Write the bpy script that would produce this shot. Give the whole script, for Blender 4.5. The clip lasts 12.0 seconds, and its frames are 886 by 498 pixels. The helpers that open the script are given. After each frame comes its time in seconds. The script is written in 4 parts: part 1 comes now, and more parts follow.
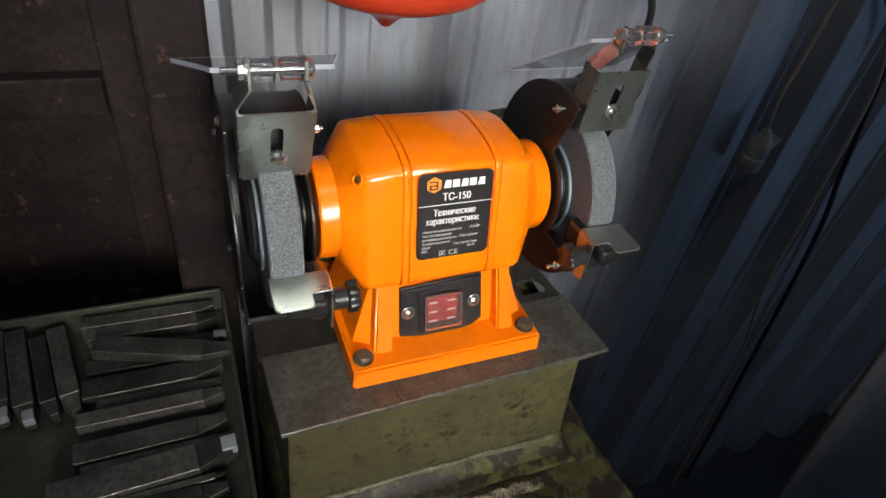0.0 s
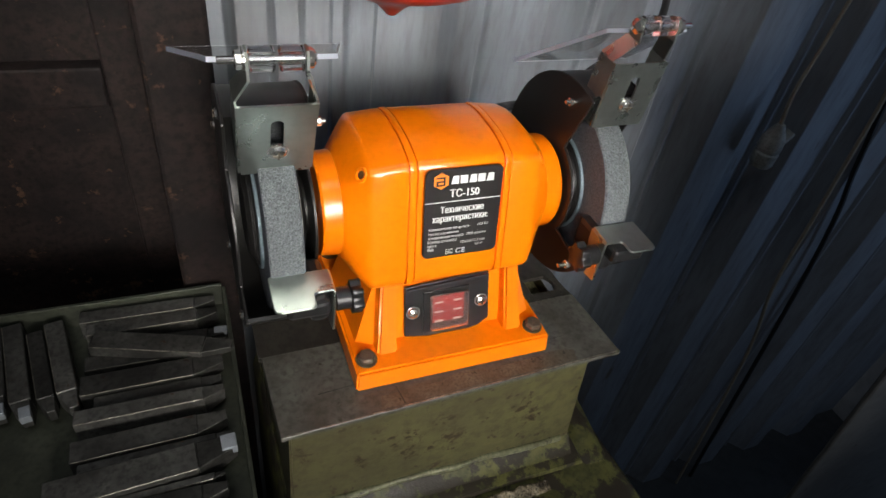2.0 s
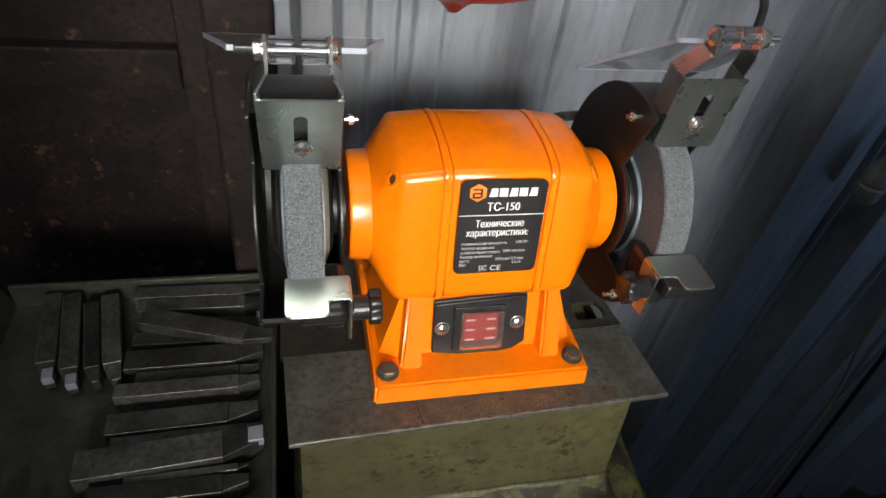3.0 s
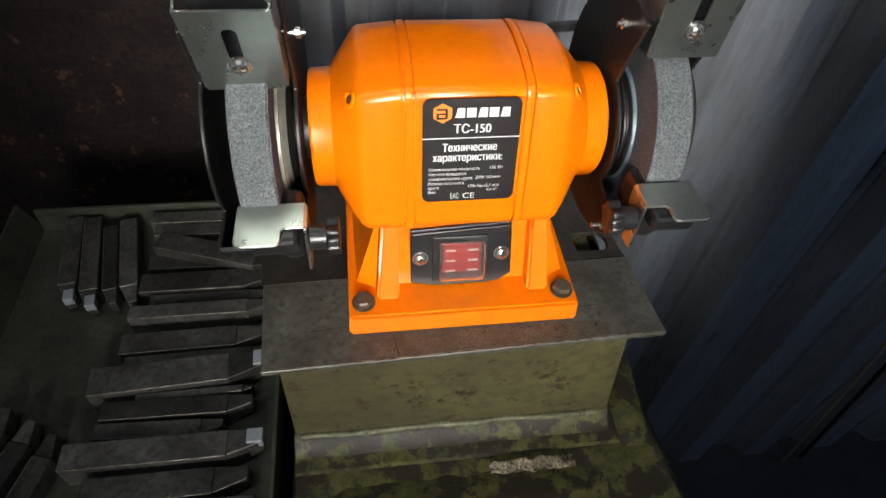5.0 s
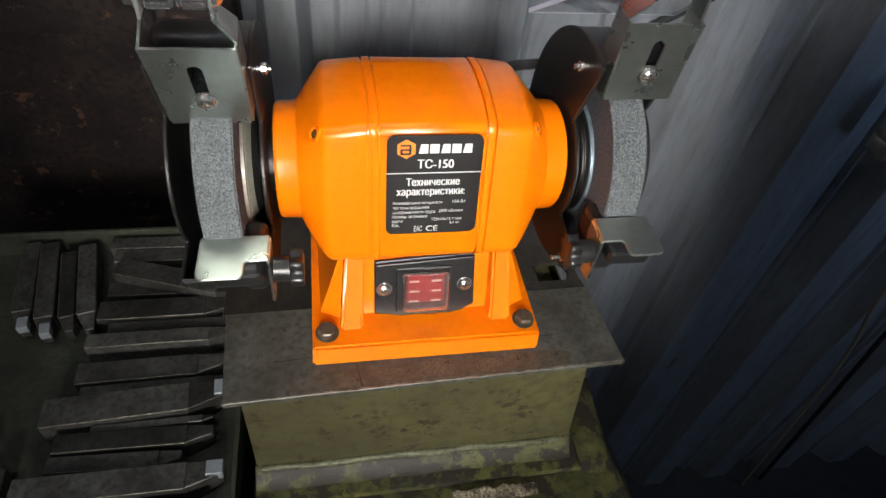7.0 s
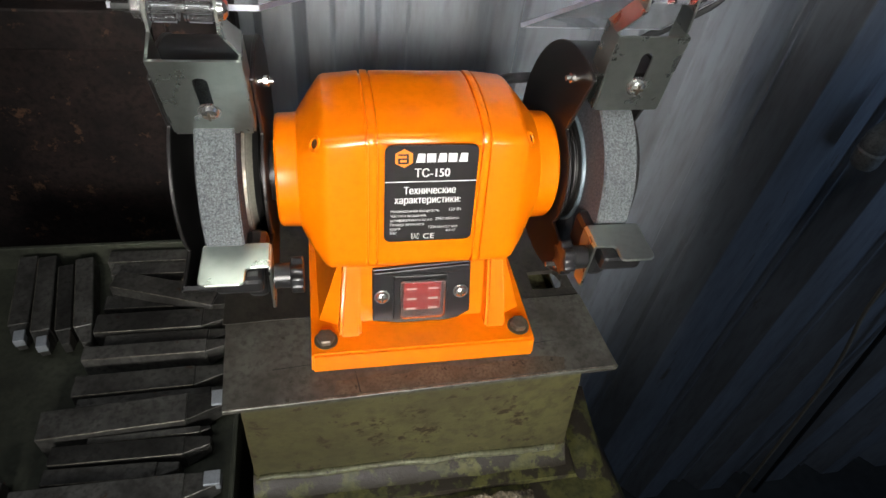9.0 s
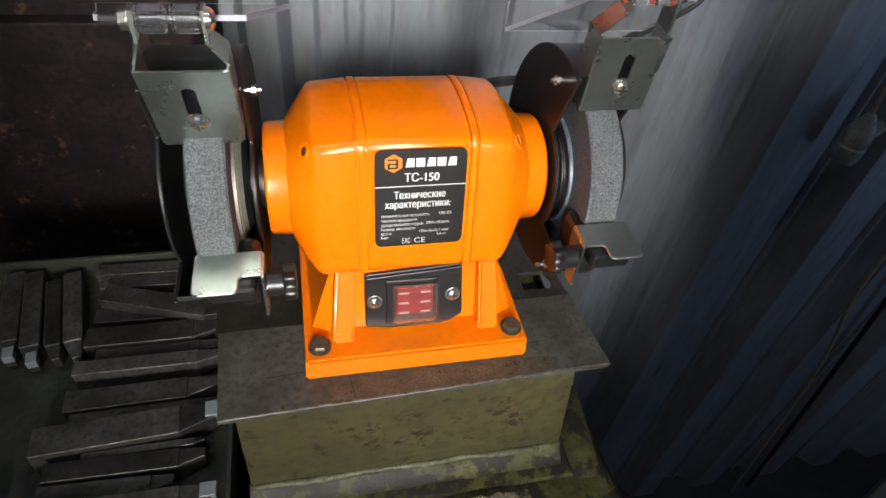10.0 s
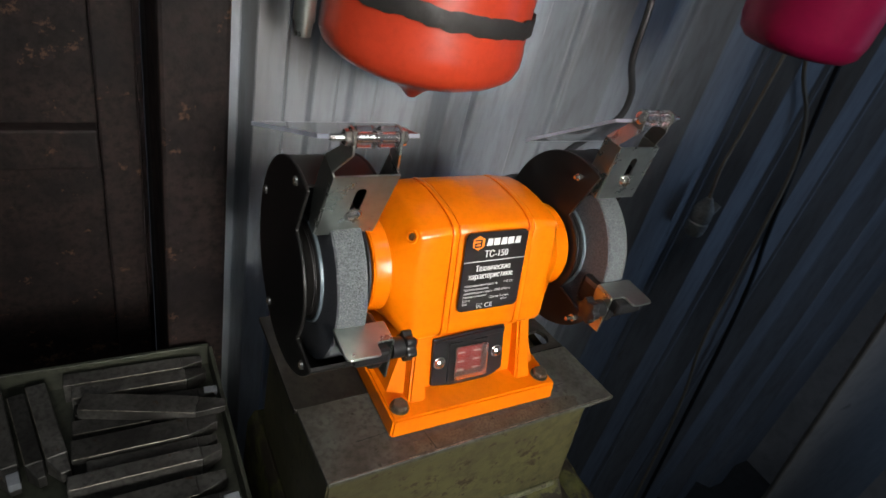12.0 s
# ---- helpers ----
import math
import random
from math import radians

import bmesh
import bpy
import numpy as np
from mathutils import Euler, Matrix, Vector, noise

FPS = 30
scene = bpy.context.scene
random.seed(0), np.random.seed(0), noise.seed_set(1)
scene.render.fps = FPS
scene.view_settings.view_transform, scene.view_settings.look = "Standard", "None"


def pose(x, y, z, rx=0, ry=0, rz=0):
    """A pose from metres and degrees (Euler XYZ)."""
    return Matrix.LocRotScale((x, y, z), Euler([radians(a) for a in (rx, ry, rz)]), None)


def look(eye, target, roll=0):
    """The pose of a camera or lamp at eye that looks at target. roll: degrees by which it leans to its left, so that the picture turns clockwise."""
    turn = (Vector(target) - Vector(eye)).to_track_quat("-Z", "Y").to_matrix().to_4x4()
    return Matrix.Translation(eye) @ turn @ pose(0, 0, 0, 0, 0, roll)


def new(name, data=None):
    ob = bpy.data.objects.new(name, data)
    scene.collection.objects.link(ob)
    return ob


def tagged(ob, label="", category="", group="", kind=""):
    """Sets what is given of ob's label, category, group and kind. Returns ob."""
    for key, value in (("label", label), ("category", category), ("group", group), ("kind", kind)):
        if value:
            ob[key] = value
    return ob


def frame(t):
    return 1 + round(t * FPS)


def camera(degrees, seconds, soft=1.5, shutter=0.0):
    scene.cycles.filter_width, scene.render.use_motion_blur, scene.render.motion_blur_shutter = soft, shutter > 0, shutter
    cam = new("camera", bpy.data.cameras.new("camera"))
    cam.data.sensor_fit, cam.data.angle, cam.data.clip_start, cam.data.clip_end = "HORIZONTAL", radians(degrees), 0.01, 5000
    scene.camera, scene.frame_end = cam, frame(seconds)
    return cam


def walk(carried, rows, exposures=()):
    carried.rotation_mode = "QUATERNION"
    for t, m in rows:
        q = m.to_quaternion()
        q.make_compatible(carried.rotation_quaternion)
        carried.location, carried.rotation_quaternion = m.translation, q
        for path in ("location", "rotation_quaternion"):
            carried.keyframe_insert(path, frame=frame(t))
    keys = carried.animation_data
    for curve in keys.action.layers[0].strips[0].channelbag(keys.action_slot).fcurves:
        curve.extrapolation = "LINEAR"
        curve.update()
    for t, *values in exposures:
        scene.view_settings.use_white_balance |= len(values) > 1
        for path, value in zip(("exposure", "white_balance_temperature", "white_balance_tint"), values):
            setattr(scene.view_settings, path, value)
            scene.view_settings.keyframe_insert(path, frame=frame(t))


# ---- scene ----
cam = camera(71.6, 12.0, 1.5, 0.4)

PATH = [
    (0, (-0.152, -0.25, 0.351), (0.555, 1.123, -0.92), 9.7),
    (0.5, (-0.15, -0.25, 0.351), (0.561, 1.119, -0.923), 9.6),
    (1, (-0.152, -0.247, 0.35), (0.562, 1.118, -0.926), 9.9),
    (1.5, (-0.151, -0.244, 0.348), (0.559, 1.121, -0.929), 9.9),
    (2, (-0.148, -0.237, 0.344), (0.544, 1.125, -0.946), 9.9),
    (2.5, (-0.134, -0.221, 0.34), (0.446, 1.181, -0.963), 9.9),
    (4.3, (-0.064, -0.221, 0.33), (0.208, 1.172, -1.079), 6.4),
    (4.5, (-0.06, -0.219, 0.329), (0.212, 1.136, -1.117), 6.1),
    (5, (-0.059, -0.213, 0.327), (0.185, 1.078, -1.181), 4.8),
    (5.5, (-0.062, -0.211, 0.328), (0.19, 1.078, -1.18), 5.4),
    (6, (-0.06, -0.213, 0.335), (0.22, 1.114, -1.135), 6.3),
    (6.5, (-0.058, -0.213, 0.335), (0.255, 1.119, -1.124), 7.4),
    (7, (-0.057, -0.213, 0.335), (0.294, 1.117, -1.116), 8.1),
    (9, (-0.061, -0.222, 0.337), (0.316, 1.143, -1.075), 8.2),
    (9.5, (-0.061, -0.223, 0.339), (0.323, 1.148, -1.066), 8.4),
    (10, (-0.063, -0.224, 0.338), (0.351, 1.145, -1.059), 7.6),
    (10.5, (-0.1, -0.243, 0.347), (0.444, 1.173, -0.956), 9.1),
    (11, (-0.249, -0.262, 0.36), (0.743, 1.078, -0.744), 10.8),
    (11.5, (-0.277, -0.254, 0.374), (0.79, 1.061, -0.689), 14.1),
    (12, (-0.239, -0.241, 0.354), (0.726, 1.141, -0.722), 14.7),
]
walk(cam, [(t, look(eye, target, roll)) for t, eye, target, roll in PATH], [(0, -0.22), (2.5, -0.2), (4.5, -0.1), (10, -0.1), (10.5, -0.12), (11.3, -0.3), (12, -0.38)])

from mathutils.bvhtree import BVHTree
from mathutils.geometry import delaunay_2d_cdt

K = 1.352          # the lengths below are in units of K metres

# ---- light ----
world = bpy.data.worlds.new("workshop_air")
scene.world = world
world.use_nodes = True
world.node_tree.nodes["Background"].inputs[0].default_value = (0.55, 0.62, 0.75, 1)
world.node_tree.nodes["Background"].inputs[1].default_value = 0.03


def area_lamp(name, eye, target, watts, sx, sy, colour):
    data = bpy.data.lights.new(name, "AREA")
    data.shape, data.size, data.size_y = "RECTANGLE", sx * K, sy * K
    data.energy, data.color = watts, colour
    ob = new(name, data)
    ob.matrix_world = look(Vector(eye) * K, Vector(target) * K)
    return ob


# Spot added near the viewpoint to brighten the grinder; no such lamp is known.
lamp_data = bpy.data.lights.new("front_key", "SPOT")
lamp_data.energy, lamp_data.color, lamp_data.shadow_soft_size = 12.0, (1.0, 0.94, 0.84), 0.05
lamp_data.spot_size, lamp_data.spot_blend = radians(48), 1.0
new("front_key", lamp_data).matrix_world = look(Vector((-0.10, -0.42, 0.31)) * K, Vector((0.0, 0.10, 0.085)) * K)
# Narrow soft fill added from the front for grinder and wall, no window there.
area_lamp("front_fill", (-0.01, -1.00, 0.54), (0.0, 0.226, 0.11), 2.15, 0.40, 0.60, (1.0, 0.98, 0.95)).data.spread = radians(28)
# Unseen fill added overhead to lift tools, bed and door.
area_lamp("overhead_fill", (-0.30, -0.35, 1.22), (-0.30, -0.34, 0.0), 5.4, 1.0, 0.10, (0.90, 0.95, 1.0))
area_lamp("doorway_daylight", (1.15, -0.25, 0.10), (0.2, 0.226, 0.0), 2.4, 0.5, 1.3, (0.38, 0.60, 1.0))

# ---- materials ----


def mat(name, colour, rough=0.5, metal=0.0, second=None, scale=40.0, amount=0.5, bump=0.0, bump_scale=200.0, coat=0.0, spots=None, spot_at=0.62, stretch=(1, 1, 1), random=0.0, rough2=None, spot_scale=None):
    m = bpy.data.materials.new(name)
    m.use_nodes = True
    nt = m.node_tree
    b = nt.nodes["Principled BSDF"]
    b.inputs["Roughness"].default_value, b.inputs["Metallic"].default_value = rough, metal
    b.inputs["Coat Weight"].default_value = coat
    b.inputs["Coat Roughness"].default_value = 0.08
    co = nt.nodes.new("ShaderNodeTexCoord")
    mp = nt.nodes.new("ShaderNodeMapping")
    mp.inputs["Scale"].default_value = stretch
    nt.links.new(co.outputs["Object"], mp.inputs["Vector"])
    source = mp.outputs["Vector"]
    info = nt.nodes.new("ShaderNodeObjectInfo")
    off = nt.nodes.new("ShaderNodeVectorMath")
    off.operation = "MULTIPLY_ADD"
    off.inputs[1].default_value = (1, 1, 1)
    nt.links.new(source, off.inputs[0])
    mul = nt.nodes.new("ShaderNodeMath")
    mul.operation, mul.inputs[1].default_value = "MULTIPLY", 7.0
    nt.links.new(info.outputs["Random"], mul.inputs[0])
    nt.links.new(mul.outputs[0], off.inputs[2])
    source = off.outputs[0]

    def noise_node(sc, detail=6.0, rg=0.6):
        n = nt.nodes.new("ShaderNodeTexNoise")
        n.inputs["Scale"].default_value, n.inputs["Detail"].default_value, n.inputs["Roughness"].default_value = sc, detail, rg
        nt.links.new(source, n.inputs["Vector"])
        return n

    def ramp(sock, lo, hi):
        r = nt.nodes.new("ShaderNodeMapRange")
        r.inputs[1].default_value, r.inputs[2].default_value = lo, hi
        nt.links.new(sock, r.inputs[0])
        return r.outputs[0]

    def mix(fac, a, c):
        x = nt.nodes.new("ShaderNodeMix")
        x.data_type = "RGBA"
        if isinstance(fac, float):
            x.inputs[0].default_value = fac
        else:
            nt.links.new(fac, x.inputs[0])
        for k, v in ((6, a), (7, c)):
            if isinstance(v, tuple):
                x.inputs[k].default_value = (*v, 1)
            else:
                nt.links.new(v, x.inputs[k])
        return x.outputs[2]

    out = colour
    if second:
        n1 = noise_node(scale)
        out = mix(ramp(n1.outputs[0], 0.5 - 0.25 / max(amount, 0.05) * 0.5, 0.5 + 0.25 / max(amount, 0.05) * 0.5), colour, second)
        n1b = noise_node(scale * 7.3, 4.0)
        dim = tuple(c * 0.72 for c in second)
        f = nt.nodes.new("ShaderNodeMath")
        f.operation, f.inputs[1].default_value = "MULTIPLY", amount
        nt.links.new(ramp(n1b.outputs[0], 0.45, 0.7), f.inputs[0])
        out = mix(f.outputs[0], out, dim)
    if spots:
        n2 = noise_node(spot_scale or scale * 2.1, 8.0, 0.7)
        out = mix(ramp(n2.outputs[0], spot_at, spot_at + 0.05), out, spots)
    if random:
        hs = nt.nodes.new("ShaderNodeHueSaturation")
        r2 = nt.nodes.new("ShaderNodeMapRange")
        r2.inputs[3].default_value, r2.inputs[4].default_value = 1 - random, 1 + random
        nt.links.new(info.outputs["Random"], r2.inputs[0])
        nt.links.new(r2.outputs[0], hs.inputs["Value"])
        if isinstance(out, tuple):
            hs.inputs["Color"].default_value = (*out, 1)
        else:
            nt.links.new(out, hs.inputs["Color"])
        out = hs.outputs[0]
    if isinstance(out, tuple):
        b.inputs["Base Color"].default_value = (*out, 1)
    else:
        nt.links.new(out, b.inputs["Base Color"])
    if rough2 is not None:
        n3 = noise_node(scale * 1.7, 5.0)
        rr = nt.nodes.new("ShaderNodeMapRange")
        rr.inputs[1].default_value, rr.inputs[2].default_value, rr.inputs[3].default_value, rr.inputs[4].default_value = 0.35, 0.65, rough, rough2
        nt.links.new(n3.outputs[0], rr.inputs[0])
        nt.links.new(rr.outputs[0], b.inputs["Roughness"])
    if bump:
        n4 = noise_node(bump_scale, 4.0)
        bp = nt.nodes.new("ShaderNodeBump")
        bp.inputs["Strength"].default_value, bp.inputs["Distance"].default_value = bump, 0.001
        nt.links.new(n4.outputs[0], bp.inputs["Height"])
        nt.links.new(bp.outputs[0], b.inputs["Normal"])
    return m


M_ORANGE = mat("orange_paint", (0.93, 0.203, 0.001), 0.28, second=(0.89, 0.190, 0.001), scale=30, amount=0.25, bump=0.04, bump_scale=900, coat=0.15)
M_ORANGE.node_tree.nodes["Principled BSDF"].inputs["Specular IOR Level"].default_value = 0.4
M_BLACK = mat("black_plastic", (0.012, 0.012, 0.013), 0.32, second=(0.02, 0.02, 0.02), scale=60, bump=0.05, bump_scale=900)
M_GUARD = mat("black_painted_steel", (0.009, 0.009, 0.009), 0.42, second=(0.015, 0.014, 0.013), scale=40)
M_ZINC = mat("zinc_sheet", (0.50, 0.54, 0.50), 0.26, 0.94, second=(0.42, 0.46, 0.43), scale=25, amount=0.3, rough2=0.34)
M_CHROME = mat("bright_steel", (0.80, 0.79, 0.76), 0.2, 0.95, second=(0.6, 0.59, 0.56), scale=120, amount=0.3)
M_BOLT = mat("oily_bolt_steel", (0.17, 0.14, 0.10), 0.38, 0.45, second=(0.09, 0.075, 0.055), scale=160, amount=0.6)
M_WHEEL = mat("grey_abrasive", (0.21, 0.232, 0.24), 0.95, second=(0.065, 0.074, 0.078), scale=1000, amount=0.9, bump=1.0, bump_scale=700)
M_FACE = mat("grey_abrasive_side", (0.185, 0.20, 0.225), 0.95, second=(0.07, 0.076, 0.088), scale=950, amount=0.8, bump=0.7, bump_scale=900)
M_FLANGE = mat("pressed_flange_steel", (0.22, 0.28, 0.32), 0.42, 0.3, second=(0.15, 0.20, 0.23), scale=90)
M_RING = mat("yellowed_steel_ring", (0.62, 0.60, 0.50), 0.34, 0.55, second=(0.42, 0.40, 0.32), scale=90)
M_PLATE = mat("rusty_steel_plate", (0.145, 0.145, 0.125), 0.36, 0.35, second=(0.072, 0.068, 0.056), scale=34, amount=0.8, bump=0.25, bump_scale=260, spots=(0.045, 0.038, 0.030), spot_at=0.62, spot_scale=95, rough2=0.6)
M_RUSTBAND = mat("brown_worn_edge", (0.135, 0.118, 0.085), 0.45, 0.2, second=(0.075, 0.062, 0.045), scale=70, amount=0.9, bump=0.4, bump_scale=300, spots=(0.03, 0.024, 0.02), spot_at=0.60, spot_scale=170)
M_OILY = mat("black_oily_steel", (0.055, 0.050, 0.040), 0.42, 0.3, second=(0.025, 0.022, 0.018), scale=30, amount=0.9, bump=0.3, bump_scale=200, spots=(0.085, 0.075, 0.045), spot_at=0.66, spot_scale=50)
# Pale iron for the pad's ridge, standing in for an oily glint.
M_GLINT = mat("glint_iron", (0.44, 0.36, 0.23), 0.26, 0.4, second=(0.06, 0.048, 0.034), scale=90, amount=0.95)
# Plate's worn edge; on the tool shanks it paints a highlight line.
M_EDGE = mat("worn_and_highlight_steel", (0.36, 0.33, 0.27), 0.36, 0.6, second=(0.10, 0.09, 0.07), scale=150, amount=0.9, bump=0.3, bump_scale=300)
M_GREEN = mat("worn_green_paint", (0.108, 0.100, 0.042), 0.42, second=(0.066, 0.059, 0.029), scale=15, amount=0.9, bump=0.25, bump_scale=160, spots=(0.024, 0.012, 0.007), spot_at=0.575, spot_scale=75)
M_LATHE = mat("peeling_green_casting", (0.125, 0.122, 0.036), 0.5, second=(0.060, 0.060, 0.026), scale=20, amount=0.95, bump=0.6, bump_scale=150, spots=(0.032, 0.026, 0.018), spot_at=0.475, spot_scale=36, rough2=0.42)
M_LATHE.node_tree.nodes["Principled BSDF"].inputs["Specular IOR Level"].default_value = 0.25
M_WALL = mat("dirty_profiled_sheet", (0.365, 0.412, 0.475), 0.40, 0.26, second=(0.215, 0.215, 0.212), scale=13, amount=0.42, rough2=0.55, bump=0.08, bump_scale=30, spots=(0.17, 0.145, 0.11), spot_at=0.65, spot_scale=24, stretch=(1, 1, 0.18))
M_DOOR = mat("rusty_brown_steel", (0.029, 0.0195, 0.017), 0.7, second=(0.013, 0.010, 0.0097), scale=16, amount=1.0, bump=0.6, bump_scale=90, spots=(0.095, 0.052, 0.030), spot_at=0.60, rough2=0.55)
M_DOOR.node_tree.nodes["Principled BSDF"].inputs["Specular IOR Level"].default_value = 0.2
M_TOOL = mat("oily_tool_steel", (0.15, 0.145, 0.13), 0.40, 0.55, second=(0.055, 0.052, 0.047), scale=26, amount=0.8, bump=0.25, bump_scale=220, spots=(0.07, 0.04, 0.024), spot_at=0.64, random=0.55, rough2=0.6)
M_CARBIDE = mat("ground_carbide_tip", (0.60, 0.64, 0.68), 0.3, 0.4, second=(0.42, 0.45, 0.48), scale=150)
M_TRAY = mat("oily_tray_paint", (0.075, 0.08, 0.056), 0.42, second=(0.035, 0.037, 0.028), scale=22, amount=0.7, bump=0.2, bump_scale=150, spots=(0.09, 0.085, 0.065), spot_at=0.7)
M_RED = mat("red_enamel", (0.50, 0.050, 0.018), 0.30, second=(0.42, 0.036, 0.014), scale=20, amount=0.4, coat=0.4, bump=0.25, bump_scale=70)
M_PINK = mat("magenta_plastic", (0.42, 0.008, 0.07), 0.38, second=(0.36, 0.006, 0.06), scale=20, amount=0.3)
M_RUBBER = mat("black_rubber", (0.014, 0.014, 0.015), 0.55, second=(0.022, 0.022, 0.022), scale=60, bump=0.1)
M_TAPE = mat("dusty_black_strap", (0.012, 0.011, 0.010), 0.55, second=(0.03, 0.028, 0.026), scale=45, amount=0.5, bump=0.5, bump_scale=120)
M_PORCELAIN = mat("grimy_white_porcelain", (0.62, 0.63, 0.58), 0.5, second=(0.25, 0.25, 0.22), scale=45, amount=0.6)
M_WIRE = mat("tan_cable_sheath", (0.44, 0.38, 0.28), 0.5, second=(0.28, 0.24, 0.18), scale=60)
M_LABEL = mat("label_black_vinyl", (0.014, 0.012, 0.012), 0.35, second=(0.02, 0.017, 0.016), scale=60)
M_WHITE = mat("label_white_print", (0.78, 0.78, 0.76), 0.45)
M_LOGO = mat("label_orange_print", (0.90, 0.24, 0.02), 0.45)
M_SHEET = mat("grey_primed_steel", (0.125, 0.128, 0.125), 0.6, second=(0.08, 0.082, 0.08), scale=8, amount=0.7, bump=0.2, bump_scale=60, spots=(0.016, 0.013, 0.011), spot_at=0.64, spot_scale=30)
M_FLOOR = mat("oily_concrete", (0.07, 0.07, 0.066), 0.6, second=(0.035, 0.035, 0.033), scale=5, bump=0.3, bump_scale=40)
# For the unseen room box; kept light so that it bounces more.
M_ROOM = mat("room_bounce_grey", (0.52, 0.53, 0.54), 0.8, second=(0.38, 0.39, 0.40), scale=3, amount=0.6, bump=0.2, bump_scale=20)
M_ROCKER = mat("red_rocker", (0.50, 0.018, 0.012), 0.35, second=(0.34, 0.012, 0.008), scale=90)


def clear_material(name, colour, rough, ior=1.45, solid=1.0):
    m = bpy.data.materials.new(name)
    m.use_nodes = True
    b = m.node_tree.nodes["Principled BSDF"]
    b.inputs["Base Color"].default_value = (*colour, 1)
    b.inputs["Roughness"].default_value = rough
    b.inputs["Transmission Weight"].default_value = solid
    b.inputs["IOR"].default_value = ior
    return m


M_CLEAR = clear_material("clear_polycarbonate", (0.95, 0.96, 0.98), 0.03, 1.24, 0.98)
M_FROST = clear_material("frosted_sawn_edge", (0.80, 0.84, 0.95), 0.35, 1.3, 0.78)
M_COVER = clear_material("frosted_switch_cover", (0.93, 0.80, 0.77), 0.22, 1.3, 0.965)
M_RECESS = mat("screw_recess_brown", (0.15, 0.05, 0.012), 0.6, 0.0, second=(0.04, 0.02, 0.01), scale=150)
M_BEAD = mat("pale_weld_and_backing", (0.19, 0.19, 0.10), 0.5, second=(0.085, 0.085, 0.04), scale=50, amount=0.9, bump=0.4, bump_scale=160, spots=(0.035, 0.032, 0.018), spot_at=0.57, spot_scale=70)

# ---- mesh helpers ----


def part(name, bm, material, parent=None, label="", smooth=False):
    bmesh.ops.recalc_face_normals(bm, faces=bm.faces)
    me = bpy.data.meshes.new(name)
    bm.to_mesh(me)
    bm.free()
    me.transform(Matrix.Scale(K, 4))
    me.materials.append(material)
    if smooth:
        for p in me.polygons:
            p.use_smooth = True
        me.set_sharp_from_angle(angle=radians(smooth if smooth > 1 else 35))
    ob = new(name, me)
    if parent:
        ob.parent = parent
    if label:
        tagged(ob, label)
    return ob


def thing(name, label, category, group="", kind=""):
    return tagged(new(name), label, category, group, kind)


def box(x0, x1, y0, y1, z0, z1, bevel=0.0, segs=2, bm=None, m=None):
    own = bmesh.new()
    r = bmesh.ops.create_cube(own, size=1)
    bmesh.ops.transform(own, verts=own.verts, matrix=Matrix.Translation(((x0 + x1) / 2, (y0 + y1) / 2, (z0 + z1) / 2)) @ Matrix.Diagonal((x1 - x0, y1 - y0, z1 - z0, 1)))
    if bevel:
        bmesh.ops.bevel(own, geom=own.edges[:], offset=bevel, segments=segs, affect="EDGES", profile=0.5)
    if m is not None:
        bmesh.ops.transform(own, verts=own.verts, matrix=m)
    return join(bm, own)


def join(bm, own):
    if bm is None:
        return own
    me = bpy.data.meshes.new("joined")
    own.to_mesh(me)
    own.free()
    bm.from_mesh(me)
    bpy.data.meshes.remove(me)
    return bm


def lathe_x(profile, cy, cz, n=48, bm=None, m=None):
    """Turns (x, r) pairs about the line y = cy, z = cz."""
    own = bmesh.new()
    rings = []
    for x, r in profile:
        if r < 1e-6:
            rings.append([own.verts.new((x, cy, cz))])
        else:
            rings.append([own.verts.new((x, cy + r * math.cos(2 * math.pi * k / n), cz + r * math.sin(2 * math.pi * k / n))) for k in range(n)])
    for a, b in zip(rings, rings[1:]):
        for k in range(n):
            q = [a[k % len(a)], a[(k + 1) % len(a)], b[(k + 1) % len(b)], b[k % len(b)]]
            q = list(dict.fromkeys(q))
            if len(q) > 2:
                own.faces.new(q)
    if m is not None:
        bmesh.ops.transform(own, verts=own.verts, matrix=m)
    return join(bm, own)


def turn_z(profile, cx, cy, n=32, bm=None, m=None):
    """Turns (z, r) pairs about the upright line through cx, cy."""
    to_z = Matrix.Translation((cx, cy, 0)) @ Matrix.Rotation(radians(-90), 4, "Y")
    return lathe_x(profile, 0, 0, n, bm, to_z if m is None else m @ to_z)


def slab(points, depth, m, bevel=0.0, segs=2, bm=None):
    """A flat outline (u, v) made depth thick along w, set by m, which maps (u, v, w) into the place."""
    own = bmesh.new()
    f = own.faces.new([own.verts.new((u, v, 0)) for u, v in points])
    r = bmesh.ops.extrude_face_region(own, geom=[f])
    bmesh.ops.translate(own, verts=[g for g in r["geom"] if isinstance(g, bmesh.types.BMVert)], vec=(0, 0, depth))
    if bevel:
        bmesh.ops.bevel(own, geom=own.edges[:], offset=bevel, segments=segs, affect="EDGES", profile=0.5)
    bmesh.ops.transform(own, verts=own.verts, matrix=m)
    return join(bm, own)


def rounded(u0, u1, v0, v1, r, n=5):
    out = []
    for cx, cy, a0 in ((u1 - r, v1 - r, 0), (u0 + r, v1 - r, 90), (u0 + r, v0 + r, 180), (u1 - r, v0 + r, 270)):
        out += [(cx + r * math.cos(radians(a0 + 90 * k / n)), cy + r * math.sin(radians(a0 + 90 * k / n))) for k in range(n + 1)]
    return out


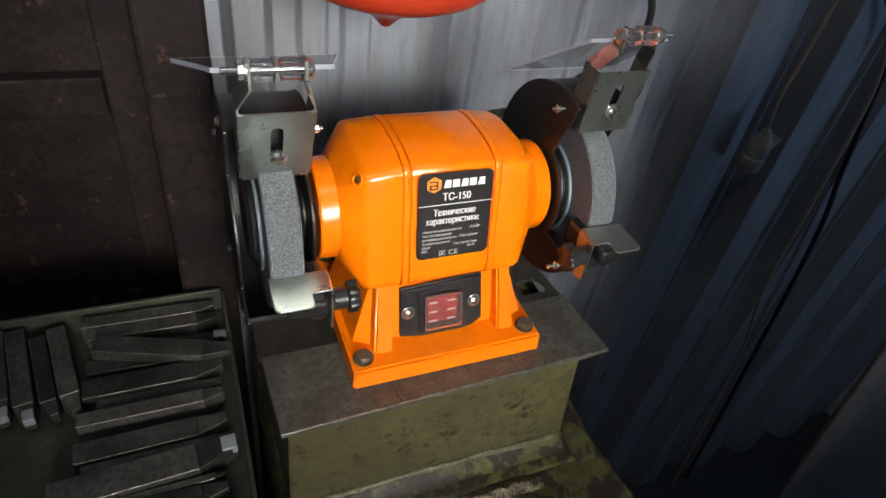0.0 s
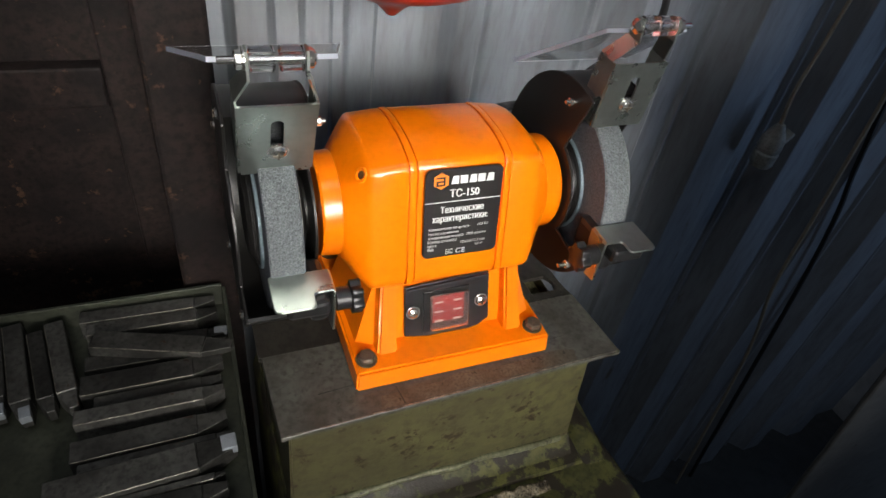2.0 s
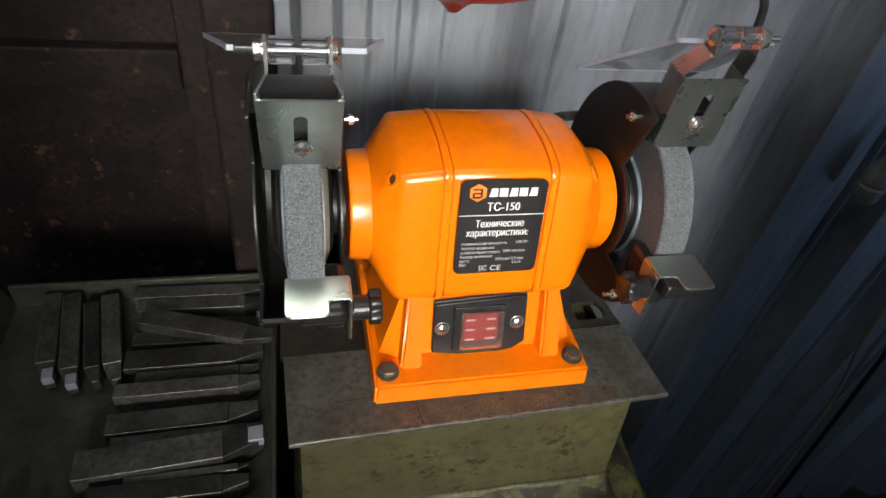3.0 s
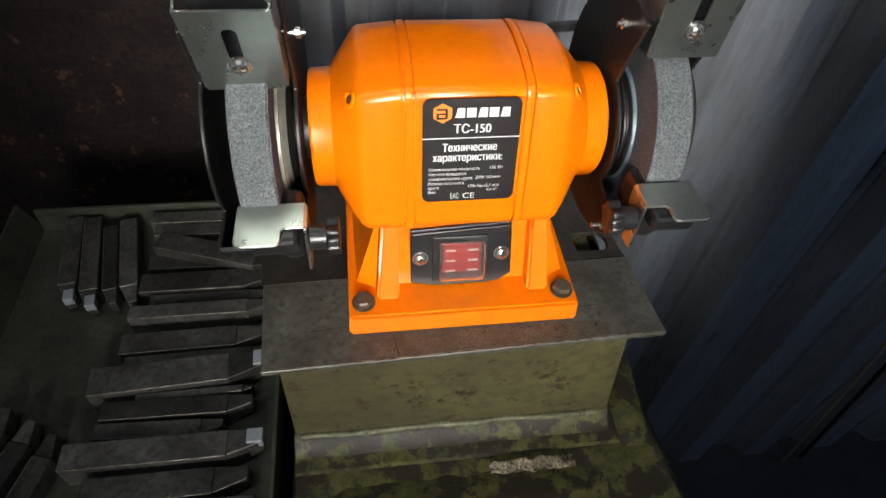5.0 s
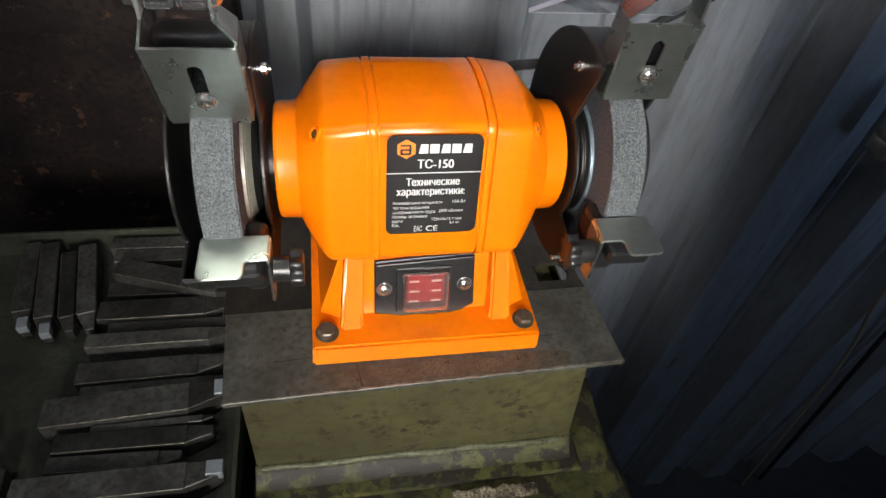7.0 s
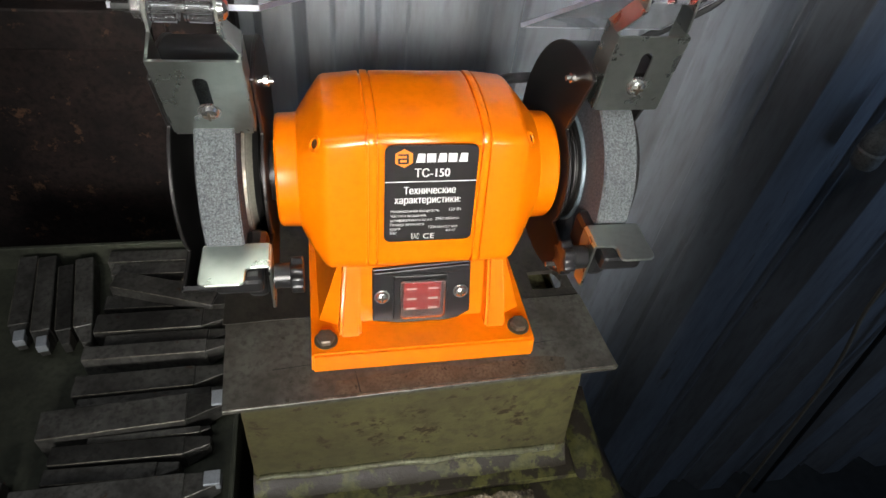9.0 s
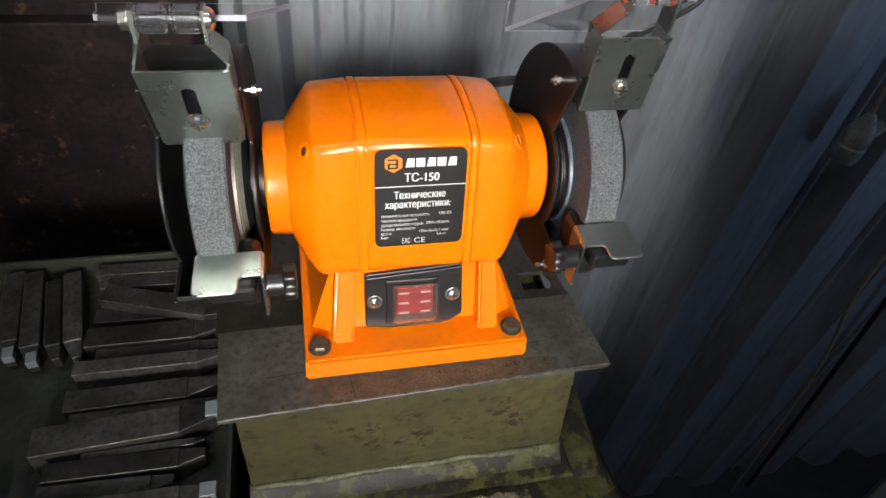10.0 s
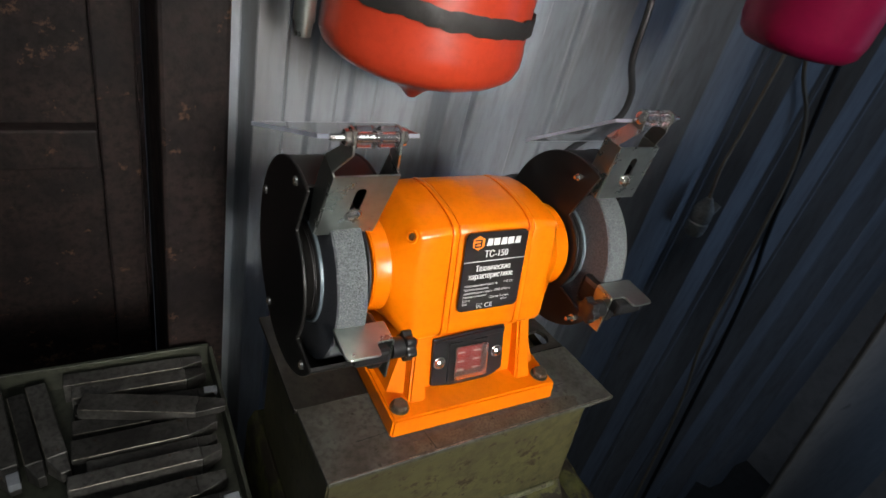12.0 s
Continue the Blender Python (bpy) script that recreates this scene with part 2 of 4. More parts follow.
def frame_matrix(o, u, v):
    u, v = Vector(u).normalized(), Vector(v).normalized()
    w = u.cross(v).normalized()
    v = w.cross(u)
    return Matrix(((u.x, v.x, w.x, o[0]), (u.y, v.y, w.y, o[1]), (u.z, v.z, w.z, o[2]), (0, 0, 0, 1)))


def tube(points, r, n=10, bm=None, steps=8):
    """A round cable along a smooth line through the points."""
    pts = [Vector(p) for p in points]
    line = []
    ext = [2 * pts[0] - pts[1], *pts, 2 * pts[-1] - pts[-2]]
    for a, b, c, d in zip(ext, ext[1:], ext[2:], ext[3:]):
        for k in range(steps):
            s = k / steps
            line.append(0.5 * (2 * b + (c - a) * s + (2 * a - 5 * b + 4 * c - d) * s * s + (3 * b - a - 3 * c + d) * s ** 3))
    line.append(pts[-1])
    own = bmesh.new()
    rings = []
    side = Vector((0.31, 0.52, 0.79))
    for i, p in enumerate(line):
        way = (line[min(i + 1, len(line) - 1)] - line[max(i - 1, 0)]).normalized()
        side = (side - way * side.dot(way)).normalized()
        up = way.cross(side)
        rings.append([own.verts.new(p + r * (math.cos(2 * math.pi * k / n) * side + math.sin(2 * math.pi * k / n) * up)) for k in range(n)])
    for a, b in zip(rings, rings[1:]):
        for k in range(n):
            own.faces.new((a[k], a[(k + 1) % n], b[(k + 1) % n], b[k]))
    own.faces.new(rings[0][::-1])
    own.faces.new(rings[-1])
    return join(bm, own)


def hexagon(r, depth, m, bm=None, bevel=0.0):
    return slab([(r * math.cos(radians(60 * k)), r * math.sin(radians(60 * k))) for k in range(6)], depth, m, bevel, 1, bm)


def loft(rings, bm=None):
    own = bmesh.new()
    vs = [[own.verts.new(p) for p in ring] for ring in rings]
    n = len(vs[0])
    for a, b in zip(vs, vs[1:]):
        for k in range(n):
            own.faces.new((a[k], a[(k + 1) % n], b[(k + 1) % n], b[k]))
    own.faces.new(vs[0][::-1])
    own.faces.new(vs[-1])
    return join(bm, own)

# ---- setting ----


def corrugated(name, line, z0, z1, material):
    """Profiled sheet drawn by its plan line of (x, y) points."""
    bm = bmesh.new()
    back = [(x, yy + 0.0015) for x, yy in line]
    for a, b, c, d in zip(line, line[1:], back, back[1:]):
        for q in (((a, z0), (b, z0), (b, z1), (a, z1)), ((c, z0), (c, z1), (d, z1), (d, z0))):
            bm.faces.new([bm.verts.new((p[0], p[1], z)) for p, z in q])
    for z in (z0, z1):
        for k in range(len(line) - 1):
            bm.faces.new([bm.verts.new((p[0], p[1], z)) for p in (line[k], line[k + 1], back[k + 1], back[k])])
    bmesh.ops.remove_doubles(bm, verts=bm.verts, dist=1e-5)
    bmesh.ops.bevel(bm, geom=[e for e in bm.edges if abs(e.verts[0].co.z - e.verts[1].co.z) > 0.1], offset=0.0008, segments=1, affect="EDGES")
    return tagged(part(name, bm, material, smooth=20), "dirty bluish-grey profiled steel sheet wall", "wall", kind="structure")


WALL_Y, DEEP = 0.226, 0.026      # ridge fronts, and how far the grooves lie behind them
plan = [(-0.125, WALL_Y + 0.020), (-0.084, WALL_Y + 0.020), (-0.078, WALL_Y), (-0.058, WALL_Y), (-0.050, WALL_Y + 0.022), (-0.034, WALL_Y + 0.022), (-0.031, WALL_Y + 0.016), (-0.014, WALL_Y + 0.016), (-0.011, WALL_Y + 0.022), (-0.003, WALL_Y + 0.022), (0.000, WALL_Y + 0.017), (0.018, WALL_Y + 0.017), (0.021, WALL_Y + 0.022), (0.056, WALL_Y + 0.022), (0.068, WALL_Y + 0.016), (0.075, WALL_Y), (0.094, WALL_Y), (0.097, WALL_Y + 0.006), (0.100, WALL_Y + 0.001)]
# the regular run: flat, slope back, groove, slope forward
x = 0.108
for k in range(8):
    wide = 0.040 + 0.004 * (k % 3)
    plan += [(x, WALL_Y), (x + wide, WALL_Y), (x + wide + 0.016, WALL_Y + DEEP), (x + wide + 0.052, WALL_Y + DEEP), (x + wide + 0.054, WALL_Y + DEEP - 0.005), (x + wide + 0.057, WALL_Y + DEEP - 0.005), (x + wide + 0.059, WALL_Y + DEEP), (x + wide + 0.066, WALL_Y + DEEP)]
    x += wide + 0.088
plan.append((1.25, WALL_Y + DEEP))
wall_north = corrugated("wall_north", plan, -0.85, 1.25, M_WALL)

post = part("door_post", box(-0.137, -0.094, 0.224, 0.30, -0.85, 1.25, 0.003), M_DOOR)
tagged(post, "rusty brown steel door post beside the sheet wall", "post", kind="structure")
door = thing("door_1", "dark rusty steel container door with welded frame", "door", kind="structure")
part("door_skin", box(-0.85, -0.137, 0.345, 0.35, -0.85, 1.25), M_DOOR, door)
part("upright", box(-0.171, -0.142, 0.328, 0.344, -0.85, 1.25, 0.002), M_DOOR, door)
part("crossbar", box(-0.85, -0.172, 0.328, 0.344, -0.014, 0.020, 0.002), M_DOOR, door)
part("seal", box(-0.1365, -0.128, 0.301, 0.345, -0.85, 1.25, 0.002), M_RUBBER, door)

floor = tagged(part("floor", box(-1.2, 1.2, -1.6, 0.5, -0.90, -0.85), M_FLOOR), "dark oily concrete workshop floor", "floor", kind="structure")
# Unseen walls and ceiling added round the set for reflections and bounce light.
for nm, dims in (("wall_south", (-1.2, 1.2, -1.62, -1.6, -0.85, 1.25)), ("wall_west", (-1.22, -1.2, -1.6, 0.5, -0.85, 1.25)), ("wall_east", (1.2, 1.22, -1.6, 0.5, -0.85, 1.25)), ("wall_back", (-1.2, -0.4, 0.5, 0.52, -0.85, 1.25))):
    tagged(part(nm, box(*dims), M_ROOM), "added unseen grey wall that bounces light", "wall", kind="structure")
tagged(part("ceiling", box(-1.2, 1.2, -1.6, 0.5, 1.25, 1.28), M_ROOM), "added unseen grey ceiling that bounces light", "ceiling", kind="structure")

# ---- lathe bed and stand ----
lathe = thing("lathe_casting", "worn green machine casting with peeling oily paint", "machine")
bed = loft([[(-0.092, -0.20, -0.85), (0.130, -0.20, -0.85), (0.105, 0.20, -0.85), (-0.092, 0.20, -0.85)],
            [(-0.094, -0.20, -0.122), (0.1430, -0.20, -0.122), (0.1160, 0.13, -0.122), (-0.094, 0.13, -0.122)],
            [(-0.093, -0.195, -0.112), (0.1410, -0.195, -0.112), (0.1150, 0.126, -0.112), (-0.093, 0.126, -0.112)],
            [(-0.091, -0.192, -0.104), (0.1340, -0.192, -0.104), (0.1090, 0.124, -0.104), (-0.091, 0.124, -0.104)],
            [(-0.090, -0.190, -0.102), (0.1260, -0.190, -0.102), (0.1030, 0.122, -0.102), (-0.090, 0.122, -0.102)]])
part("body", bed, M_LATHE, lathe, smooth=60)
ledge = loft([[(-0.091, -0.0235, -0.104), (0.099, -0.0225, -0.104), (0.1015, 0.012, -0.104), (-0.091, 0.012, -0.104)],
              [(-0.090, -0.0220, -0.0990), (0.0965, -0.0210, -0.0990), (0.0985, 0.010, -0.0990), (-0.090, 0.010, -0.0990)],
              [(-0.089, -0.0205, -0.0984), (0.0950, -0.0195, -0.0984), (0.0965, 0.008, -0.0984), (-0.089, 0.008, -0.0984)]])
part("ledge", ledge, M_LATHE, lathe, smooth=50)
# paint-covered hump where the casting rises beside the stand
hump = bmesh.new()
bmesh.ops.create_grid(hump, x_segments=16, y_segments=28, size=0.5)
for v in hump.verts:
    a, b = v.co.x + 0.5, v.co.y + 0.5
    rise = math.sin(math.pi * a) ** 0.8 * math.sin(math.pi * b) ** 0.6
    v.co = Vector((0.0945 + 0.022 * a + 0.006 * b, -0.026 + 0.066 * b, -0.1030 + 0.0058 * rise + 0.0008 * noise.noise(Vector((a * 5, b * 12, 1)))))
part("hump", hump, M_LATHE, lathe, smooth=60)
pad = bmesh.new()
bmesh.ops.create_grid(pad, x_segments=60, y_segments=30, size=0.5)
for v in pad.verts:
    a, b = v.co.x + 0.5, v.co.y + 0.5
    edge = min(1.0, 8 * min(a, 1 - a, b)) * min(1.0, 5.5 * (1 - b) + 0.0)
    v.co = Vector((-0.080 + 0.168 * a, -0.128 + 0.101 * b, -0.1032 + 0.0050 * edge + 0.0007 * noise.noise(Vector((a * 16, b * 10, 4)))))
part("pad", pad, M_LATHE, lathe, smooth=60)
# bare ridge added along the pad, pale and tilted to draw a glint
ridge = bmesh.new()
bmesh.ops.create_grid(ridge, x_segments=110, y_segments=22, size=0.5)
for v in ridge.verts:
    a, b = v.co.x + 0.5, v.co.y + 0.5
    rough_ = noise.noise(Vector((a * 20, b * 3.4, 7))) + 0.7 * noise.noise(Vector((a * 45, b * 8, 1)))
    v.co = Vector((0.018 + 0.050 * a, -0.0335 + 0.0085 * b + 0.0022 * noise.noise(Vector((a * 9, 0, 3))), -0.1010 + 0.0026 * min(1.0, 1.4 * b) * math.sin(math.pi * a) ** 0.7 - 0.004 * max(0.0, b - 0.85) * 6 + 0.00045 * rough_))
part("bare_ridge", ridge, M_GLINT, lathe, "bare metal ridge added for a glint", smooth=60)

stand = thing("grinder_stand", "green painted steel box stand under the grinder", "stand")
hull = loft([[(-0.089, -0.006, -0.101), (0.093, -0.006, -0.101), (0.093, 0.11, -0.101), (-0.089, 0.11, -0.101)], [(-0.088, -0.006, -0.0033), (0.081, -0.006, -0.0033), (0.081, 0.11, -0.0033), (-0.088, 0.11, -0.0033)]])
bmesh.ops.bevel(hull, geom=hull.edges[:], offset=0.0012, segments=2, affect="EDGES")
bmesh.ops.delete(hull, geom=[f for f in hull.faces if f.normal.z > 0.9 and f.calc_area() > 0.005], context="FACES")
part("body", hull, M_GREEN, stand)
bead = tube([(-0.086 + 0.0071 * k, -0.0068, -0.0868 - 0.0016 * (k / 24)) for k in range(25)], 0.0020, 10, None, 3)
for v in bead.verts:
    v.co += Vector((0, 1, 1)) * (0.0010 * noise.noise(v.co * 45) + 0.0005 * noise.noise(v.co * 160))
fillet = bmesh.new()
bmesh.ops.create_grid(fillet, x_segments=60, y_segments=8, size=0.5)
for v in fillet.verts:
    a, b = v.co.x + 0.5, v.co.y + 0.5
    v.co = Vector((-0.090 + 0.182 * a, -0.0050 - 0.0115 * (1 - b) ** 1.3, -0.0990 + 0.0120 * b ** 1.3 + 0.0004 * noise.noise(Vector((a * 12, b * 2, 2)))))
part("fillet", fillet, M_LATHE, stand, smooth=60)
# Shelf added under the slot, pale so that the hole looks lit.
part("inner_shelf", box(-0.085, 0.079, 0.020, 0.105, -0.012, -0.009, 0.001), M_BEAD, stand)
part("weld_bead", bead, M_BEAD, stand, "pale paint-covered weld bead", smooth=60)

plate = thing("mounting_plate", "bare rust-stained steel plate with bright front edge", "plate")
mp = frame_matrix((0.0016, -0.0132, -0.0032), (1, 0.026, 0), (0, 1, 0))
part("front_strip", slab([(-0.0946, 0), (0.0946, 0), (0.0912, 0.0482), (-0.0952, 0.0486)], 0.0032, mp, 0.0004, 1), M_PLATE, plate)
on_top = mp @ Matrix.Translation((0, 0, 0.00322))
worn = [(-0.0944 + 0.0063 * k, 0.00035) for k in range(31)]
worn += [(u, v + 0.0004 + 0.0010 * abs(noise.noise(Vector((u * 90, 0, 2.2))))) for u, v in reversed(worn)]
part("worn_edge", slab(worn, 0.00006, on_top), M_EDGE, plate, "bright worn front edge")
band = [(-0.046 + 0.0045 * k, 0.0018 + 0.0007 * noise.noise(Vector((k * 0.7, 0, 5)))) for k in range(26)]
band += [(u + 0.002, 0.0105 + 0.0035 * noise.noise(Vector((u * 75, 1.5, 0)))) for u, v in reversed(band)]
part("rust_band", slab(band, 0.00005, on_top), M_RUSTBAND, plate, "brown rust band")
# Grooves laid on as flat slivers, their shade put into the dark colour.
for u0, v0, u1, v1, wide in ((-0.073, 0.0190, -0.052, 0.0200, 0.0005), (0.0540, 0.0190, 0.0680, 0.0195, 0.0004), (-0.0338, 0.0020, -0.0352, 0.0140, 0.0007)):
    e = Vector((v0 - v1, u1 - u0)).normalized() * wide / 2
    part("saw_cut", slab([(u0 - e.x, v0 - e.y), (u1 - e.x * 0.4, v1 - e.y * 0.4), (u1 + e.x * 0.4, v1 + e.y * 0.4), (u0 + e.x, v0 + e.y)], 0.00008, on_top), M_GUARD, plate, "plate groove drawn as a dark sliver")
mr = mp
rear = slab([(-0.0965, 0.0486), (0.0660, 0.0486), (0.0660, 0.112), (-0.095, 0.125)], 0.0030, mr, 0.0001, 1)
slab([(0.0660, 0.0488), (0.0906, 0.0488), (0.0895, 0.054), (0.0660, 0.054)], 0.0030, mr, 0.0001, 1, rear)
slab([(0.0660, 0.067), (0.0890, 0.067), (0.084, 0.096), (0.0700, 0.110), (0.0660, 0.111)], 0.0030, mr, 0.0001, 1, rear)
slab([(0.0815, 0.054), (0.0895, 0.054), (0.0885, 0.067), (0.0815, 0.067), (0.0838, 0.0640), (0.0846, 0.0605), (0.0838, 0.0570)], 0.0030, mr, 0.0001, 1, rear)
part("rear_strip", rear, M_OILY, plate)

# ---- bench grinder ----
AY, AZ = 0.057, 0.0755      # the shaft
MZ = 0.083                   # middle height of the motor body
GY, GZ, GR, WR = 0.051, 0.083, 0.0525, 0.0458
grinder = thing("bench_grinder", "orange bench grinder with two grey wheels bolted down", "bench grinder")

base = loft([[(-0.054, 0, 0), (0.054, 0, 0), (0.054, 0.102, 0), (-0.054, 0.102, 0)],
             [(-0.0533, 0.0016, 0.0118), (0.0533, 0.0016, 0.0118), (0.0535, 0.1015, 0.0112), (-0.0535, 0.1015, 0.0112)]])
bmesh.ops.bevel(base, geom=base.edges[:], offset=0.0012, segments=2, affect="EDGES")
base_ob = part("base_flange", base, M_ORANGE, grinder, smooth=40)
ped = loft([[(-0.042, 0.0185, 0.008), (0.042, 0.0185, 0.008), (0.042, 0.092, 0.008), (-0.042, 0.092, 0.008)],
            [(-0.036, 0.0320, 0.051), (0.036, 0.0320, 0.051), (0.036, 0.088, 0.050), (-0.036, 0.088, 0.050)]])
bmesh.ops.bevel(ped, geom=ped.edges[:], offset=0.002, segments=2, affect="EDGES")
part("pedestal", ped, M_ORANGE, grinder, smooth=40)
for s in (-1, 1):
    gus = loft([[(s * 0.0405, 0.0105, 0.0105), (s * 0.0298, 0.0105, 0.0105), (s * 0.0290, 0.0260, 0.0105), (s * 0.0415, 0.0260, 0.0105)],
                [(s * 0.0398, 0.0132, 0.0160), (s * 0.0304, 0.0132, 0.0160), (s * 0.0292, 0.0280, 0.0160), (s * 0.0410, 0.0280, 0.0160)],
                [(s * 0.0368, 0.0268, 0.0520), (s * 0.0294, 0.0268, 0.0520), (s * 0.0288, 0.0360, 0.0520), (s * 0.0372, 0.0360, 0.0520)]])
    bmesh.ops.bevel(gus, geom=gus.edges[:], offset=0.0012, segments=2, affect="EDGES")
    part("rib", gus, M_ORANGE, grinder, smooth=40)
    wedge = loft([[(s * 0.036, 0.0150, 0.0085), (s * 0.0505, 0.0215, 0.0085), (s * 0.0515, 0.075, 0.0085), (s * 0.036, 0.075, 0.0085)],
                  [(s * 0.0345, 0.0300, 0.050), (s * 0.0368, 0.0330, 0.050), (s * 0.0372, 0.075, 0.050), (s * 0.0345, 0.075, 0.050)]])
    part("gusset", wedge, M_ORANGE, grinder, smooth=40)
    for by in (0.010, 0.092):
        bolt = thing("hex_bolt", "oily dark steel hex bolt through the base flange", "bolt", "bolts holding the grinder down")
        part("washer", turn_z([(0.0110, 0), (0.0110, 0.0054), (0.0122, 0.0054), (0.0122, 0)], s * 0.0467, by, 24), M_BOLT, bolt, smooth=True)
        part("head", hexagon(0.0045, 0.0034, Matrix.Translation((s * 0.0467, by, 0.0121)), None, 0.0006), M_BOLT, bolt)

half = [(-0.0345, -0.0355), (-0.0385, -0.0305), (-0.0265, 0.0250), (-0.0244, 0.0278), (-0.016, 0.0302), (-0.007, 0.0312)]


def filleted(points, r):
    """The closed outline with its corners rounded and its long sides divided."""
    out, n = [], len(points)
    for k in range(n):
        p, a, b = (Vector(points[i % n]) for i in (k, k - 1, k + 1))
        da, db = (a - p), (b - p)
        c = min(r, da.length * 0.45, db.length * 0.45)
        pa, pb = p + da.normalized() * c, p + db.normalized() * c
        for f in (0.0, 0.25, 0.5, 0.75, 1.0):
            out.append(pa * (1 - f) ** 2 + p * 2 * f * (1 - f) + pb * f * f)
        end = b - db.normalized() * min(r, db.length * 0.45)
        m = max(1, int((end - pb).length / 0.006))
        out += [pb.lerp(end, i / m) for i in range(1, m)]
    return [tuple(v) for v in out]


section = filleted(half + [(-y, z) for y, z in reversed(half)], 0.0024)


def ring_at(x, k, ex=0.0):
    return [(x, AY + y * k, MZ + z * k) for y, z in section]


def cut_at(s, x, k):
    """The end of the barrel, its top drawn down a little."""
    return [(x, AY + y * k, MZ + (z - 0.0016 * min(1.0, max(0.0, (z - 0.022) / 0.006))) * k) for y, z in section]


def cone_at(s, x_sh, x_end, f):
    """Between the barrel's end and the round collar, slightly bulged."""
    out = []
    for p, q in zip(cut_at(s, x_sh, 0.998), section):
        d = Vector((p[1] - AY, p[2] - AZ)).normalized() * 0.0258
        g = f + (0.10 if q[1] > -0.01 else 0.30) * f * (1 - f)
        out.append((p[0] + (x_end - p[0]) * g, p[1] + (AY + d.x - p[1]) * f, p[2] + (AZ + d.y - p[2]) * f))
    return out


shell = loft([ring_at(-0.0255, 0.96), ring_at(-0.0231, 0.96), ring_at(-0.0230, 0.994), ring_at(-0.0226, 1.0), ring_at(0.0180, 1.0), ring_at(0.0184, 0.994), ring_at(0.0185, 0.96), ring_at(0.0205, 0.96)])
motor = part("motor_shell", shell, M_ORANGE, grinder, smooth=40)
for xs in (-0.0268, 0.0192):
    lip = loft([ring_at(xs, 0.95), ring_at(xs, 1.002), ring_at(xs + 0.0004, 1.007), ring_at(xs + 0.0026, 1.007), ring_at(xs + 0.0030, 1.002), ring_at(xs + 0.0030, 0.95)])
    part("seam_lip", lip, M_ORANGE, grinder, smooth=40)
for s, x_in, x_sh, x_end, x_ring in ((-1, -0.0259, -0.0438, -0.0545, -0.0635), (1, 0.0209, 0.0372, 0.0485, 0.0580)):
    rings = [ring_at(x_in, 0.96), ring_at(x_in + s * 0.0017, 0.96), ring_at(x_in + s * 0.0018, 0.992), ring_at(x_in + s * 0.0022, 0.998), cut_at(s, x_sh - s * 0.0012, 0.998)]
    rings += [cone_at(s, x_sh, x_end, f) for f in (0.06, 0.2, 0.35, 0.5, 0.65, 0.8, 0.92, 1.0)]
    bell = loft(rings)
    bmesh.ops.recalc_face_normals(bell, faces=bell.faces)
    near = BVHTree.FromBMesh(bell).find_nearest(Vector((-0.0459, 0.0355, 0.1043) if s < 0 else (0.0400, 0.0358, 0.1052)))
    rc, rn = near[0], near[1]
    part("end_bell", bell, M_ORANGE, grinder, smooth=27)
    part("collar", lathe_x([(x_end - s * 0.003, 0.0), (x_end - s * 0.003, 0.0262), (x_end, 0.0252), (x_ring - s * 0.001, 0.0248), (x_ring, 0.0240), (x_ring, 0)], AY, AZ, 64), M_ORANGE, grinder, smooth=True)
    mr = frame_matrix(rc, rn.cross(Vector((0, 0, 1))), rn.cross(rn.cross(Vector((0, 0, 1)))))
    if mr.to_3x3().col[2].dot(rn) < 0:
        mr = mr @ Matrix.Rotation(radians(180), 4, "X")
    turn = mr @ Matrix.Rotation(radians(-90), 4, "Y")
    boss = part("screw_boss", lathe_x([(-0.003, 0.0036), (0.0004, 0.0034), (0.0007, 0.0029), (0.0005, 0.0023), (-0.001, 0.0019)], 0, 0, 24, None, turn), M_ORANGE, grinder, smooth=True)
    # Disc on the uncut surface; its brown stands in for the hole's shade.
    part("screw", lathe_x([(0.00015, 0), (0.0002, 0.0010), (0.0001, 0.0018)], 0, 0, 18, None, turn), M_RECESS, boss, "screw hole drawn as a dark disc")

# nameplate
LB, LT = Vector((0, 0.0196, 0.0655)), Vector((0, 0.0289, 0.1085))
up = (LT - LB).normalized()
mlab = frame_matrix((-0.0018, LB.y, LB.z), (1, 0, 0), up)
LH = (LT - LB).length
mlab = mlab @ Matrix.Translation((0, 0, 0.0003))
name_plate = part("nameplate", slab(rounded(-0.0188, 0.0188, 0.0, LH, 0.003), 0.0004, mlab), M_LABEL, grinder, "black specification sticker with white print")


